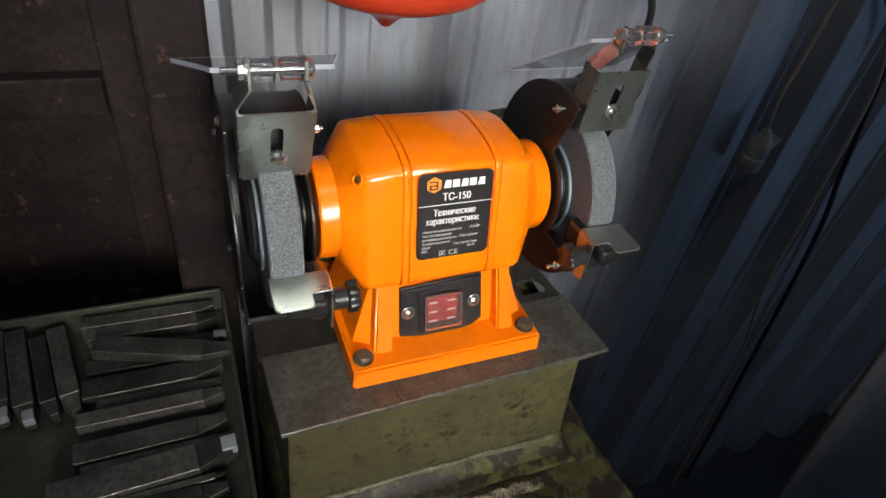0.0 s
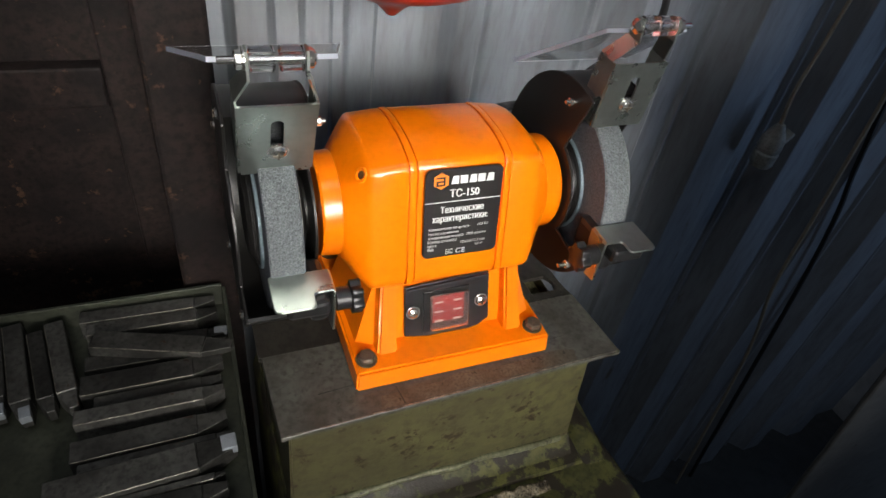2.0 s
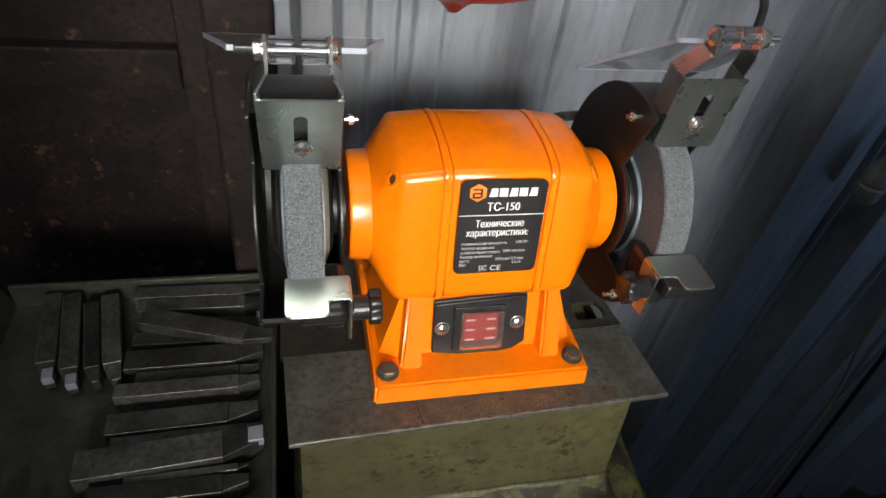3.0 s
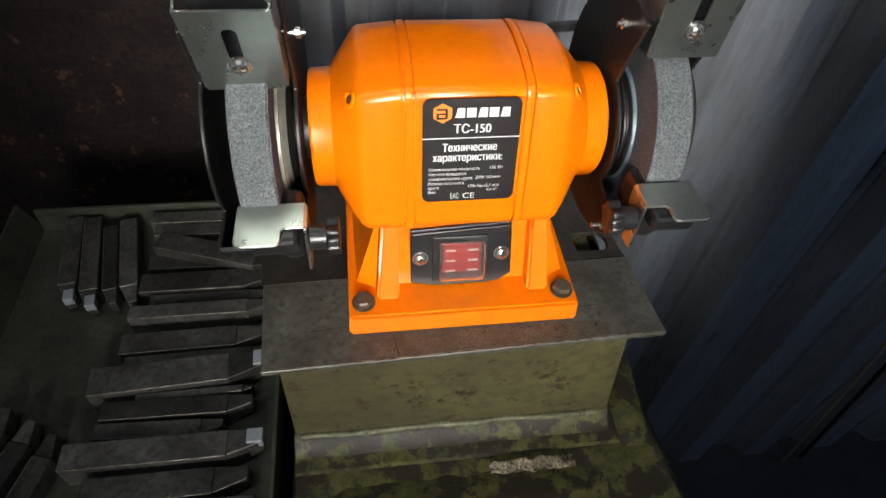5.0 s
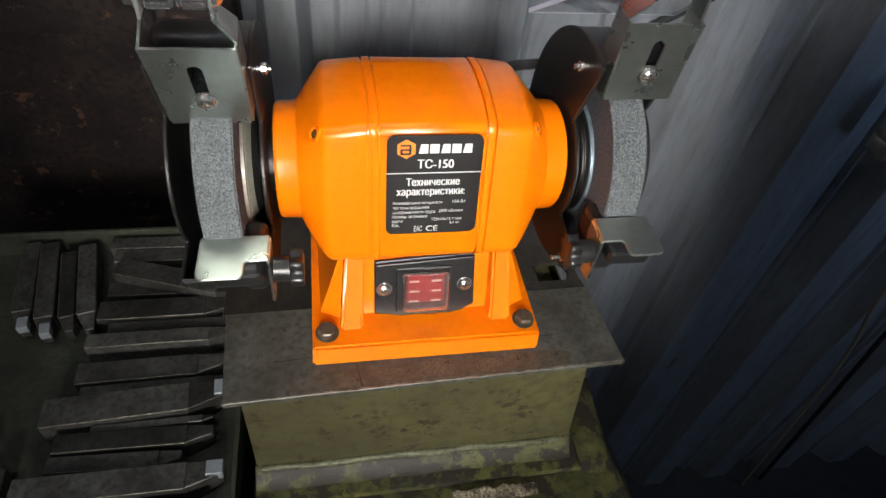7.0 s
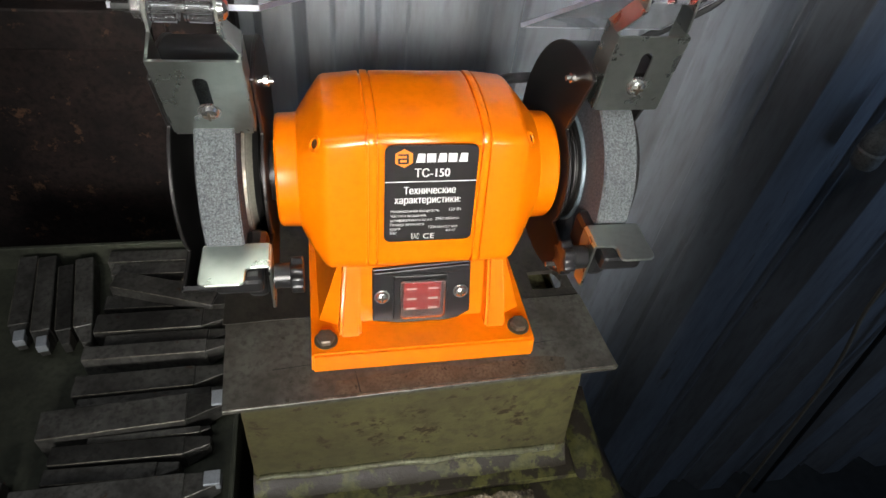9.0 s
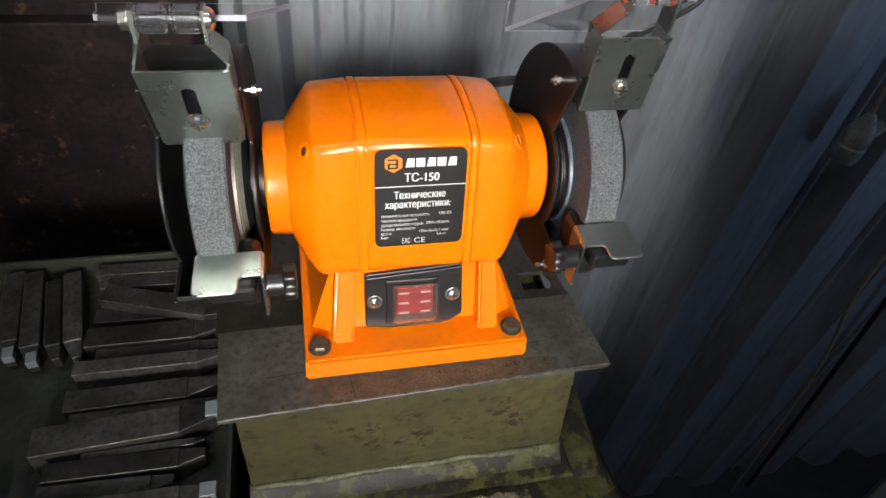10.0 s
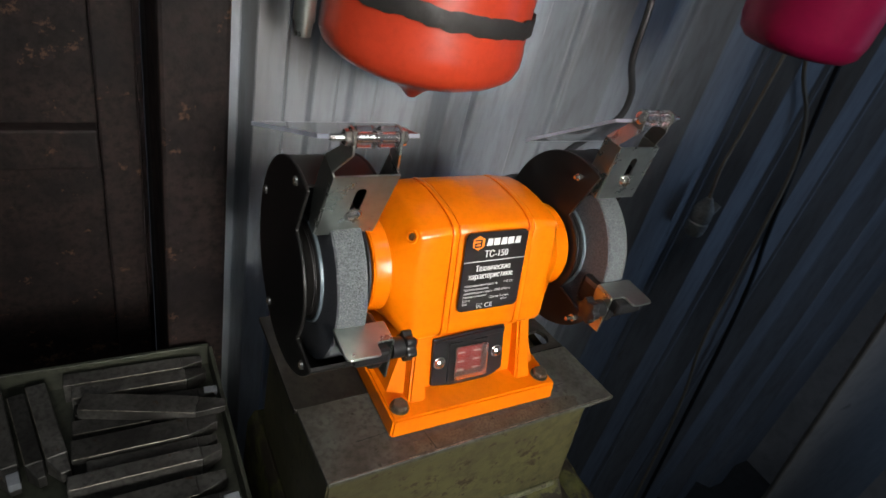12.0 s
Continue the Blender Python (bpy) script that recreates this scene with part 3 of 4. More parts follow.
def lettering(text, size, u, v, material, width=None, bold=0.0):
    cu = bpy.data.curves.new("text", "FONT")
    cu.body, cu.size, cu.align_x, cu.fill_mode, cu.resolution_u = text, 1.0, "LEFT", "NONE", 4
    tmp = bpy.data.objects.new("text", cu)
    scene.collection.objects.link(tmp)
    line = bpy.data.meshes.new_from_object(tmp.evaluated_get(bpy.context.evaluated_depsgraph_get()))
    bpy.data.objects.remove(tmp)
    pts, edges = [p.co.xy for p in line.vertices], [tuple(e.vertices) for e in line.edges]
    cv, ce, faces = delaunay_2d_cdt(pts, edges, [], 1, 1e-4)[:3]
    # keep the triangles that the outlines wind round
    a, b = np.array([pts[e[0]] for e in edges]), np.array([pts[e[1]] for e in edges])
    kept = []
    for f in faces:
        c = sum((cv[k] for k in f), Vector((0, 0))) / len(f)
        up_, dn_ = (a[:, 1] <= c.y) & (b[:, 1] > c.y), (a[:, 1] > c.y) & (b[:, 1] <= c.y)
        side = (b[:, 0] - a[:, 0]) * (c.y - a[:, 1]) - (c.x - a[:, 0]) * (b[:, 1] - a[:, 1])
        if np.sum(up_ & (side > 0)) != np.sum(dn_ & (side < 0)):
            kept.append(f)
    w = max(p.x for p in cv) - min(p.x for p in cv)
    sx, sy = (width / w if width else size) * K, size * K
    verts, polys = [], []
    for k in ((-1, 0, 1) if bold else (0,)):
        n = len(verts)
        verts += [(p.x * sx + k * bold * K, p.y * sy, k * 0.00002) for p in cv]
        polys += [[n + q for q in f] for f in kept]
    me = bpy.data.meshes.new("printed_text")
    me.from_pydata(verts, [], polys)
    me.materials.append(material)
    ob = new("printed_text", me)
    mm = mlab.copy()
    mm.translation = mlab.translation * K
    ob.parent = name_plate
    ob.matrix_local = mm @ Matrix.Translation((u * K, v * K, 0.00058 * K))
    return ob


def bar(u0, u1, v0, v1, material=M_WHITE, name="printed_bar"):
    return part(name, slab([(u0, v0), (u1, v0), (u1, v1), (u0, v1)], 0.00008, mlab @ Matrix.Translation((0, 0, 0.00045))), material, name_plate)


bar(-0.0188, 0.0188, 0.0280, 0.0284, name="rule")
lettering("ТС-150", 0.0052, -0.0070, 0.0303, M_WHITE, 0.0142, 0.00014)
lettering("Технические", 0.0046, -0.0111, 0.0227, M_WHITE, 0.0213, 0.00010)
lettering("характеристики:", 0.0046, -0.0148, 0.0184, M_WHITE, 0.0274, 0.00010)
for text, u, v, w in (("Номинальная мощность", -0.0163, 0.0142, 0.0202), ("150 Вт", 0.0078, 0.0144, 0.0054), ("Частота вращения", -0.0163, 0.0120, 0.0148), ("шлифовального круга", -0.0163, 0.0099, 0.0174), ("2950 об/мин", 0.0026, 0.0101, 0.0100), ("Размер заточного", -0.0165, 0.0078, 0.0144), ("круга", -0.0165, 0.0058, 0.0042), ("125x16x12,7 мм", -0.0004, 0.0062, 0.0124), ("Вес", -0.0165, 0.0038, 0.0030), ("4,4 кг", 0.0074, 0.0043, 0.0043)):
    lettering(text, 0.0019, u, v, M_WHITE, w)
lettering("CE", 0.0036, -0.0024, 0.0012, M_WHITE, 0.0048)
lettering("ЕАС", 0.0036, -0.0074, 0.0012, M_WHITE, 0.0034)
hexa = [(0.0040 * math.sin(radians(60 * k)), 0.0040 * math.cos(radians(60 * k))) for k in range(6)]
part("logo_hexagon", slab(hexa, 0.00008, mlab @ Matrix.Translation((-0.0113, 0.0385, 0.00045))), M_LOGO, name_plate)
for u0, u1, v0, v1 in ((-0.0024, 0.0018, 0.0012, 0.0019), (0.0010, 0.0019, -0.0022, 0.0012), (-0.0024, 0.0012, -0.0006, 0.0001), (-0.0024, -0.0015, -0.0022, -0.0006), (-0.0024, 0.0012, -0.0024, -0.0016)):
    part("logo_stroke", slab([(u0, v0), (u1, v0), (u1, v1), (u0, v1)], 0.00008, mlab @ Matrix.Translation((-0.0113, 0.0385, 0.00060))), M_LABEL, name_plate)
# brand word, as plain blocks in its colour
for k in range(5):
    u0 = -0.0065 + 0.0043 * k
    part("brand_block", slab([(u0, 0.0366), (u0 + 0.0036, 0.0366), (u0 + 0.0036, 0.0404), (u0 + (0.0 if k % 2 else 0.0008), 0.0404)], 0.00008, mlab @ Matrix.Translation((0, 0, 0.00045))), M_WHITE, name_plate)

# switch
ms = frame_matrix((-0.0008, 0.0190, 0.0100), (1, 0, 0), (0, 0.31, 1))
sw = part("switch_panel", slab([(-0.0236, 0.0030), (-0.010, 0.0008), (0.012, 0.0008), (0.0180, 0.0020), (0.0240, 0.0055), (0.0228, 0.0340), (-0.0236, 0.0315)], 0.0022, ms, 0.0007), M_BLACK, grinder)
part("switch_hood", slab([(-0.0230, 0.0305), (0.0222, 0.0330), (0.0222, 0.0296), (-0.001, 0.0282), (-0.0230, 0.0288)], 0.0038, ms, 0.0006), M_BLACK, sw)
part("switch_bezel", slab(rounded(-0.0138, 0.0118, 0.0035, 0.0280, 0.001), 0.0034, ms, 0.0005), M_BLACK, sw)
part("rocker", slab(rounded(-0.0088, 0.0090, 0.0085, 0.0245, 0.001), 0.0044, ms, 0.0006), M_ROCKER, sw, "red rocker switch")
part("switch_cover", slab(rounded(-0.0110, 0.0106, 0.0055, 0.0265, 0.002), 0.0022, ms @ Matrix.Translation((0, 0, 0.0046)), 0.0009), M_COVER, sw, "clear splash cover over the rocker")
for u in (-0.0052, 0.0052):
    for v in (0.0095, 0.0150, 0.0205):
        part("rocker_mark", slab(rounded(u - 0.0024, u + 0.0024, v - 0.00045, v + 0.00045, 0.0004, 2), 0.0003, ms @ Matrix.Translation((0, 0, 0.00435))), M_WHITE, sw)


def pan_screw(name, o, axis, r, parent, material=M_CHROME):
    """A domed cross-head screw at o that looks along axis."""
    side = Vector((0, 0, 1)).cross(Vector(axis)) if abs(axis[2]) < 0.9 else Vector((1, 0, 0))
    m = frame_matrix(o, side, Vector(axis).cross(side))
    bm = lathe_x([(-r * 0.3, 0.0), (-r * 0.3, r * 1.25), (-r * 0.05, r * 1.25), (-r * 0.05, r), (r * 0.35, r * 0.85), (r * 0.55, r * 0.5), (r * 0.62, 0)], 0, 0, 24, None, m @ Matrix.Rotation(radians(-90), 4, "Y"))
    ob = part(name, bm, material, parent, smooth=True)
    cross = box(-r * 0.6, r * 0.6, -r * 0.12, r * 0.12, r * 0.50, r * 0.66, m=m)
    box(-r * 0.12, r * 0.12, -r * 0.6, r * 0.6, r * 0.50, r * 0.66, bm=cross, m=m)
    part("cross_slot", cross, M_BOLT, ob)
    return ob


for x in (-0.0203, 0.0175):
    n = ms.to_3x3().col[2]
    o = ms @ Vector((x + 0.0012, 0.0170 + x * 0.02, 0.0026))
    pan_screw("panel_screw", o, -n if n.y > 0 else n, 0.0030, sw)


def nut_bolt(o, axis, parent, r=0.0024, length=0.008):
    side = Vector((0, 0, 1)).cross(Vector(axis))
    m = frame_matrix(o, side, Vector(axis).cross(side))
    b = part("stud", lathe_x([(-0.004, 0), (-0.004, r * 0.5), (length, r * 0.5), (length, 0)], 0, 0, 12, None, m @ Matrix.Rotation(radians(-90), 4, "Y")), M_CHROME, parent, smooth=True)
    part("nut", hexagon(r, 0.0022, m @ Matrix.Translation((0, 0, 0.0018)), None, 0.0003), M_CHROME, b)
    return b


for s in (-1, 1):
    xi, xo = (-0.0665, -0.1015) if s < 0 else (0.0600, 0.0905)       # guard: inner and outer faces
    w0, w1 = (-0.0755, -0.0895) if s < 0 else (0.0690, 0.0830)      # wheel: inner and outer faces
    # guard discs with a bite cut out of the front
    lo, hi = radians(-150), radians(108)
    outline = [(GY + GR * math.cos(lo + (hi - lo) * k / 60), GZ + GR * math.sin(lo + (hi - lo) * k / 60)) for k in range(61)]
    b0, b1 = radians(112), radians(212)
    outline += [(AY + 0.029 * math.cos(b0 + (b1 - b0) * k / 14), AZ + 0.029 * math.sin(b0 + (b1 - b0) * k / 14)) for k in range(15)]
    md = frame_matrix((min(xi, xi + s * 0.0016), 0, 0), (0, 1, 0), (0, 0, 1))
    guard = part("guard", slab(outline, 0.0016, md, 0.0004, 1), M_GUARD, grinder, "black painted steel wheel guard")
    md = frame_matrix((min(xo, xo - s * 0.0016), 0, 0), (0, 1, 0), (0, 0, 1))
    closed = outline[:61] + [(AY + 0.0345 * math.cos(b0 + (b1 - b0) * k / 14), AZ + 0.0345 * math.sin(b0 + (b1 - b0) * k / 14)) for k in range(15)]
    part("outer_cover", slab(closed, 0.0016, md, 0.0004, 1), M_GUARD, guard)
    rim = bmesh.new()
    a0, a1, n = -149, 103, 56
    rows = []
    for k in range(n + 1):
        a = radians(a0 + (a1 - a0) * k / n)
        rows.append([rim.verts.new((x, GY + r * math.cos(a), GZ + r * math.sin(a))) for x, r in ((xi + s * 0.0005, GR - 0.0005), (xo - s * 0.0008, GR - 0.0005), (xo - s * 0.0008, GR - 0.0022), (xi + s * 0.0005, GR - 0.0022))])
    for a, b in zip(rows, rows[1:]):
        for k in range(4):
            rim.faces.new((a[k], a[(k + 1) % 4], b[(k + 1) % 4], b[k]))
    rim.faces.new(rows[0])
    rim.faces.new(rows[-1][::-1])
    part("rim", rim, M_GUARD, guard, smooth=True)
    for a in (92, 20, 222, 300):
        o = (xo, GY + 0.047 * math.cos(radians(a)), GZ + 0.047 * math.sin(radians(a)))
        pan_screw("cover_screw", o, (s, 0, 0), 0.0024, guard)
    # wheel
    wheel = part("grinding_wheel", lathe_x([(w0, 0.026), (w0, WR - 0.0006), (w0 + s * 0.0006, WR), (w1 - s * 0.0006, WR), (w1, WR - 0.0006), (w1, 0.026)], AY, AZ, 96), M_WHEEL, grinder, "grey abrasive grinding wheel", smooth=30)
    for xw, sg in ((w0, -s), (w1, s)):
        part("wheel_side", lathe_x([(xw + sg * 0.00004, 0.0), (xw + sg * 0.0002, WR - 0.0008), (xw - sg * 0.0002, WR - 0.0006)], AY, AZ, 96), M_FACE, wheel, smooth=30)
        mflange = M_RING if s < 0 and sg > 0 else M_FLANGE
        fr = 0.0292 if s < 0 and sg > 0 else 0.0270
        part("flange", lathe_x([(xw, fr), (xw + sg * 0.0014, fr - 0.0003), (xw + sg * 0.0017, fr - 0.0010), (xw + sg * 0.0011, fr - 0.0017)], AY, AZ, 64), mflange, wheel, "pressed steel flange ring", smooth=True)
        part("flange_dish", lathe_x([(xw + sg * 0.0008, fr - 0.0015), (xw + sg * 0.0020, fr - 0.0022), (xw + sg * 0.0024, fr - 0.0030), (xw + sg * 0.0018, fr - 0.0036), (xw + sg * 0.0036, 0.0228)], AY, AZ, 64), mflange if mflange is M_RING else M_GUARD, wheel, smooth=40)
        part("hub", lathe_x([(xw + sg * 0.0028, 0.0235), (xw + sg * 0.0044, 0.0205), (xw + sg * 0.0055, 0.0190), (xw + sg * 0.0058, 0)], AY, AZ, 64), M_GUARD, wheel, "black flange hub", smooth=True)
    part("spindle", lathe_x([(xi - s * 0.002, 0), (xi - s * 0.002, 0.013), (w0 - s * 0.003, 0.013), (w0 - s * 0.003, 0)], AY, AZ, 32), M_GUARD, wheel, smooth=True)
    nut_bolt((xi - s * 0.0002, 0.044 if s < 0 else 0.047, 0.127), (-s, 0, 0), guard, 0.0022, 0.0055)
    nut_bolt((xi - s * 0.0002, 0.0120, 0.0540), (-s, 0, 0), guard)

    # spark guard bracket, folded zinc sheet
    if s < 0:
        fb, ft, fx0, fx1, (ry, rz), (rx0, rx1), slope = (0.0348, 0.1115), (0.0206, 0.1480), -0.0968, -0.0680, (0.0185, 0.1655), (-0.0925, -0.0722), -0.36
    else:
        fb, ft, fx0, fx1, (ry, rz), (rx0, rx1), slope = (0.0362, 0.1195), (0.0333, 0.1522), 0.0638, 0.0925, (0.0315, 0.1695), (0.0682, 0.0875), -0.72
    sc = (fx0 + fx1) / 2
    H = math.hypot(ft[0] - fb[0], ft[1] - fb[1])
    mf = frame_matrix((sc, *fb), (1, 0, 0), (0, ft[0] - fb[0], ft[1] - fb[1]))
    hw = (fx1 - fx0) / 2
    hole = rounded(-0.0024, 0.0024, H * 0.30, H * 0.80, 0.0023, 5)
    rim_pts = [(hw, H), (-hw, H), (-hw + 0.001, 0), (hw - 0.001, 0)]
    bracket = part("spark_bracket", slab(rim_pts + [rim_pts[0]] + [hole[0]] + hole[:0:-1] + [hole[0]], 0.0009, mf), M_ZINC, grinder, "folded zinc-plated bracket with a slot")
    for sg in (-1, 1):
        x0 = sc + sg * hw
        xr = rx0 if sg < 0 else rx1
        x1 = x0 - sg * 0.0009
        ub = Vector((0, ft[0] - fb[0], ft[1] - fb[1])) / H
        back = Vector((0, ub.z, -ub.y))
        if back.y < 0:
            back = -back
        b0 = Vector((0, *fb))
        tab = [b0, b0 + back * 0.007, b0 + ub * H * 0.45 + back * 0.0125, b0 + ub * H * 0.98 + back * 0.012, b0 + ub * H]
        part("side_tab", loft([[(x0, p.y, p.z) for p in tab], [(x1, p.y, p.z) for p in tab]]), M_ZINC, bracket)
        a = [b0 + ub * H * 0.995 + back * 0.002, b0 + ub * H * 0.995 + back * 0.0118]
        m0, m1 = Vector((0, ry - 0.0035, rz - 0.006)), Vector((0, ry + 0.0055, rz - 0.005))
        arm = loft([[(x0, a[0].y, a[0].z), (x0, a[1].y, a[1].z), (x1, a[1].y, a[1].z), (x1, a[0].y, a[0].z)],
                    [(xr, m0.y, m0.z), (xr, m1.y, m1.z), (xr - sg * 0.0009, m1.y, m1.z), (xr - sg * 0.0009, m0.y, m0.z)],
                    [(xr, ry - 0.0025, rz + 0.0035), (xr, ry + 0.0030, rz + 0.0035), (xr - sg * 0.0009, ry + 0.0030, rz + 0.0035), (xr - sg * 0.0009, ry - 0.0025, rz + 0.0035)]])
        part("arm", arm, M_ZINC, bracket)
    nrm = mf.to_3x3().col[2]
    pan_screw("slot_screw", mf @ Vector((0.0003, H * 0.345, 0.0014)), nrm, 0.0033, bracket)
    # hinge rod, knuckles and clear shield
    tail, headx, out = (rx0, rx1, -1) if s < 0 else (rx1, rx0, 1)
    rod = part("hinge_rod", lathe_x([(tail + out * 0.0085, 0), (tail + out * 0.0085, 0.0010), (tail + out * 0.008, 0.0013), (headx, 0.0013), (headx, 0)], ry, rz, 16), M_CHROME, grinder, smooth=True)
    part("nut", hexagon(0.0034, 0.0026, frame_matrix((tail + (0.0006 if out > 0 else -0.0032), ry, rz), (0, 1, 0), (0, 0, 1)), None, 0.0004), M_CHROME, rod)
    part("washer", lathe_x([(tail + out * 0.0001, 0), (tail + out * 0.0001, 0.0040), (tail + out * 0.0006, 0.0040), (tail + out * 0.0006, 0)], ry, rz, 24), M_CHROME, rod, smooth=True)
    part("rod_head", lathe_x([(headx, 0), (headx, 0.0036), (headx - out * 0.0015, 0.0034), (headx - out * 0.0027, 0.002), (headx - out * 0.003, 0)], ry, rz, 20), M_CHROME, rod, smooth=True)
    for k0, k1 in ((rx0 + 0.0014, rx0 + 0.0092), (rx1 - 0.0092, rx1 - 0.0014)):
        part("knuckle", lathe_x([(k0, 0.0017), (k0, 0.0038), (k0 + 0.0004, 0.0042), (k1 - 0.0004, 0.0042), (k1, 0.0038), (k1, 0.0017), (k0, 0.0017)], ry, rz, 24), M_CLEAR, rod, "clear plastic hinge knuckle", smooth=40)
    sv = math.hypot(1, slope)
    shield_pts = [(-0.021, 0.002), (0.021, 0.002), (0.0235, 0.015), (0.0335, 0.055 * sv / 1.1), (-0.0335, 0.055 * sv / 1.1), (-0.0235, 0.015)]
    msh = frame_matrix((sc, ry + 0.003, rz - (0.0022 if s < 0 else 0.0035)), (1, 0, 0), (0, 1.0, slope))
    shield = part("eye_shield", slab(shield_pts, 0.0018, msh), M_CLEAR, grinder, "clear plastic eye shield")
    for p, q in zip(shield_pts, shield_pts[1:] + shield_pts[:1]):
        e = Vector((q[0] - p[0], q[1] - p[1]))
        o = Vector((e.y, -e.x)).normalized() * 0.0004
        part("sawn_edge", slab([(p[0], p[1]), (q[0], q[1]), (q[0] + o.x, q[1] + o.y), (p[0] + o.x, p[1] + o.y)], 0.0017, msh @ Matrix.Translation((0, 0, 0.00005))), M_FROST, shield, "frosted sawn edge")

    # tool rest
    rx0, rx1 = (-0.0910, -0.0660) if s < 0 else (0.0635, 0.0868)
    ty, tz = (0.0040, 0.0738) if s < 0 else (0.0015, 0.0780)
    inner = rx1 if s < 0 else rx0
    outer = rx0 if s < 0 else rx1
    sgn = 1 if s < 0 else -1
    pts = [(inner, 0.0085), (outer + sgn * 0.0012, 0.0085), (outer + sgn * 0.0003, 0.0081), (outer, 0.0070), (outer - sgn * 0.0003, -0.0095), (outer + sgn * 0.0003, -0.0115), (outer + sgn * 0.0022, -0.0125), (inner - sgn * 0.0107, -0.0125), (inner - sgn * 0.0091, -0.0119), (inner - sgn * 0.0085, -0.0105), (inner - sgn * 0.0085, -0.0055), (inner - sgn * 0.0075, -0.0045), (inner, -0.0045)]
    if s > 0:
        pts = pts[::-1]
    rest = part("tool_rest", slab(pts, 0.0013, frame_matrix((0, ty, tz), (1, 0, 0), (0, 1, 0.02)), 0.0004, 1), M_ZINC, grinder, "bent zinc-plated tool rest")
    part("rest_flange", slab([(-0.0045, -0.024), (0.003, -0.025), (0.0085, -0.006), (0.0085, 0.0), (-0.0045, -0.0005)], 0.0013, frame_matrix((inner - 0.00065, ty, tz + 0.0006), (0, 1, 0), (0, 0, 1)), 0.0004, 1), M_ZINC, rest)
    part("rest_block", box(*sorted((inner - sgn * 0.0010, inner - sgn * 0.010)), -0.0030 + ty, 0.024, tz - 0.019, tz - 0.001, 0.0030), M_BLACK, rest, "black moulded rest holder")
    part("rest_clamp", box(*sorted((inner - sgn * 0.0022, inner - sgn * 0.0200)), ty - 0.0095, ty + 0.0050, tz - 0.0085, tz - 0.0004, 0.0020), M_BLACK, rest, "black moulded rest holder")
    kx = inner + sgn * 0.0012
    knob = part("knob", lathe_x([(kx, 0), (kx, 0.0050), (kx + sgn * 0.0060, 0.0050), (kx + sgn * 0.0060, 0.0035), (kx + sgn * 0.0075, 0.0035)], ty - 0.0005, tz - 0.0085, 24), M_BLACK, grinder, "black star knob", smooth=True)
    lobes = []
    for k in range(48):
        a = 2 * math.pi * k / 48
        r = 0.0066 + 0.0010 * math.cos(6 * a)
        lobes.append((r * math.cos(a), r * math.sin(a)))
    kn = slab(lobes, 0.0050, frame_matrix((min(kx + sgn * 0.0062, kx + sgn * 0.0112), ty - 0.0005, tz - 0.0085), (0, 1, 0), (0, 0, 1)), 0.0007, 2)
    part("star_grip", kn, M_BLACK, knob, smooth=40)

part("power_cable", tube([(0.030, 0.088, 0.098), (0.046, 0.094, 0.099), (0.062, 0.108, 0.092), (0.100, 0.125, 0.085), (0.135, 0.140, 0.096), (0.160, 0.147, 0.105), (0.183, 0.150, 0.118), (0.185, 0.150, 0.138), (0.173, 0.150, 0.163), (0.172, 0.152, 0.200), (0.185, 0.175, 0.26), (0.200, 0.2185, 0.40), (0.205, 0.2185, 0.70)], 0.0026, 10), M_RUBBER, grinder, "black rubber power cable", smooth=True)

# ---- tray with lathe tools ----
tray = thing("chip_tray", "oily dark green sheet steel tray", "tray")
part("bottom", box(-0.30, -0.108, -0.16, 0.214, -0.141, -0.138), M_TRAY, tray)
part("back_lip", slab([(-0.30, 0), (-0.108, 0), (-0.108, 0.022), (-0.30, 0.022)], 0.003, frame_matrix((0, 0.2145, -0.139), (1, 0, 0), (0, 0.05, 1)), 0.0006), M_TRAY, tray)
part("side_lip", slab([(-0.16, 0), (0.214, 0), (0.214, 0.03), (-0.16, 0.03)], 0.003, frame_matrix((-0.302, 0, -0.140), (0, 1, 0), (-0.35, 0, 1)), 0.0006), M_TRAY, tray)
part("inner_lip", box(-0.108, -0.105, -0.16, 0.214, -0.141, -0.120, 0.0006), M_TRAY, tray)
part("support", box(-0.29, -0.12, -0.12, 0.20, -0.85, -0.141), M_TRAY, tray)


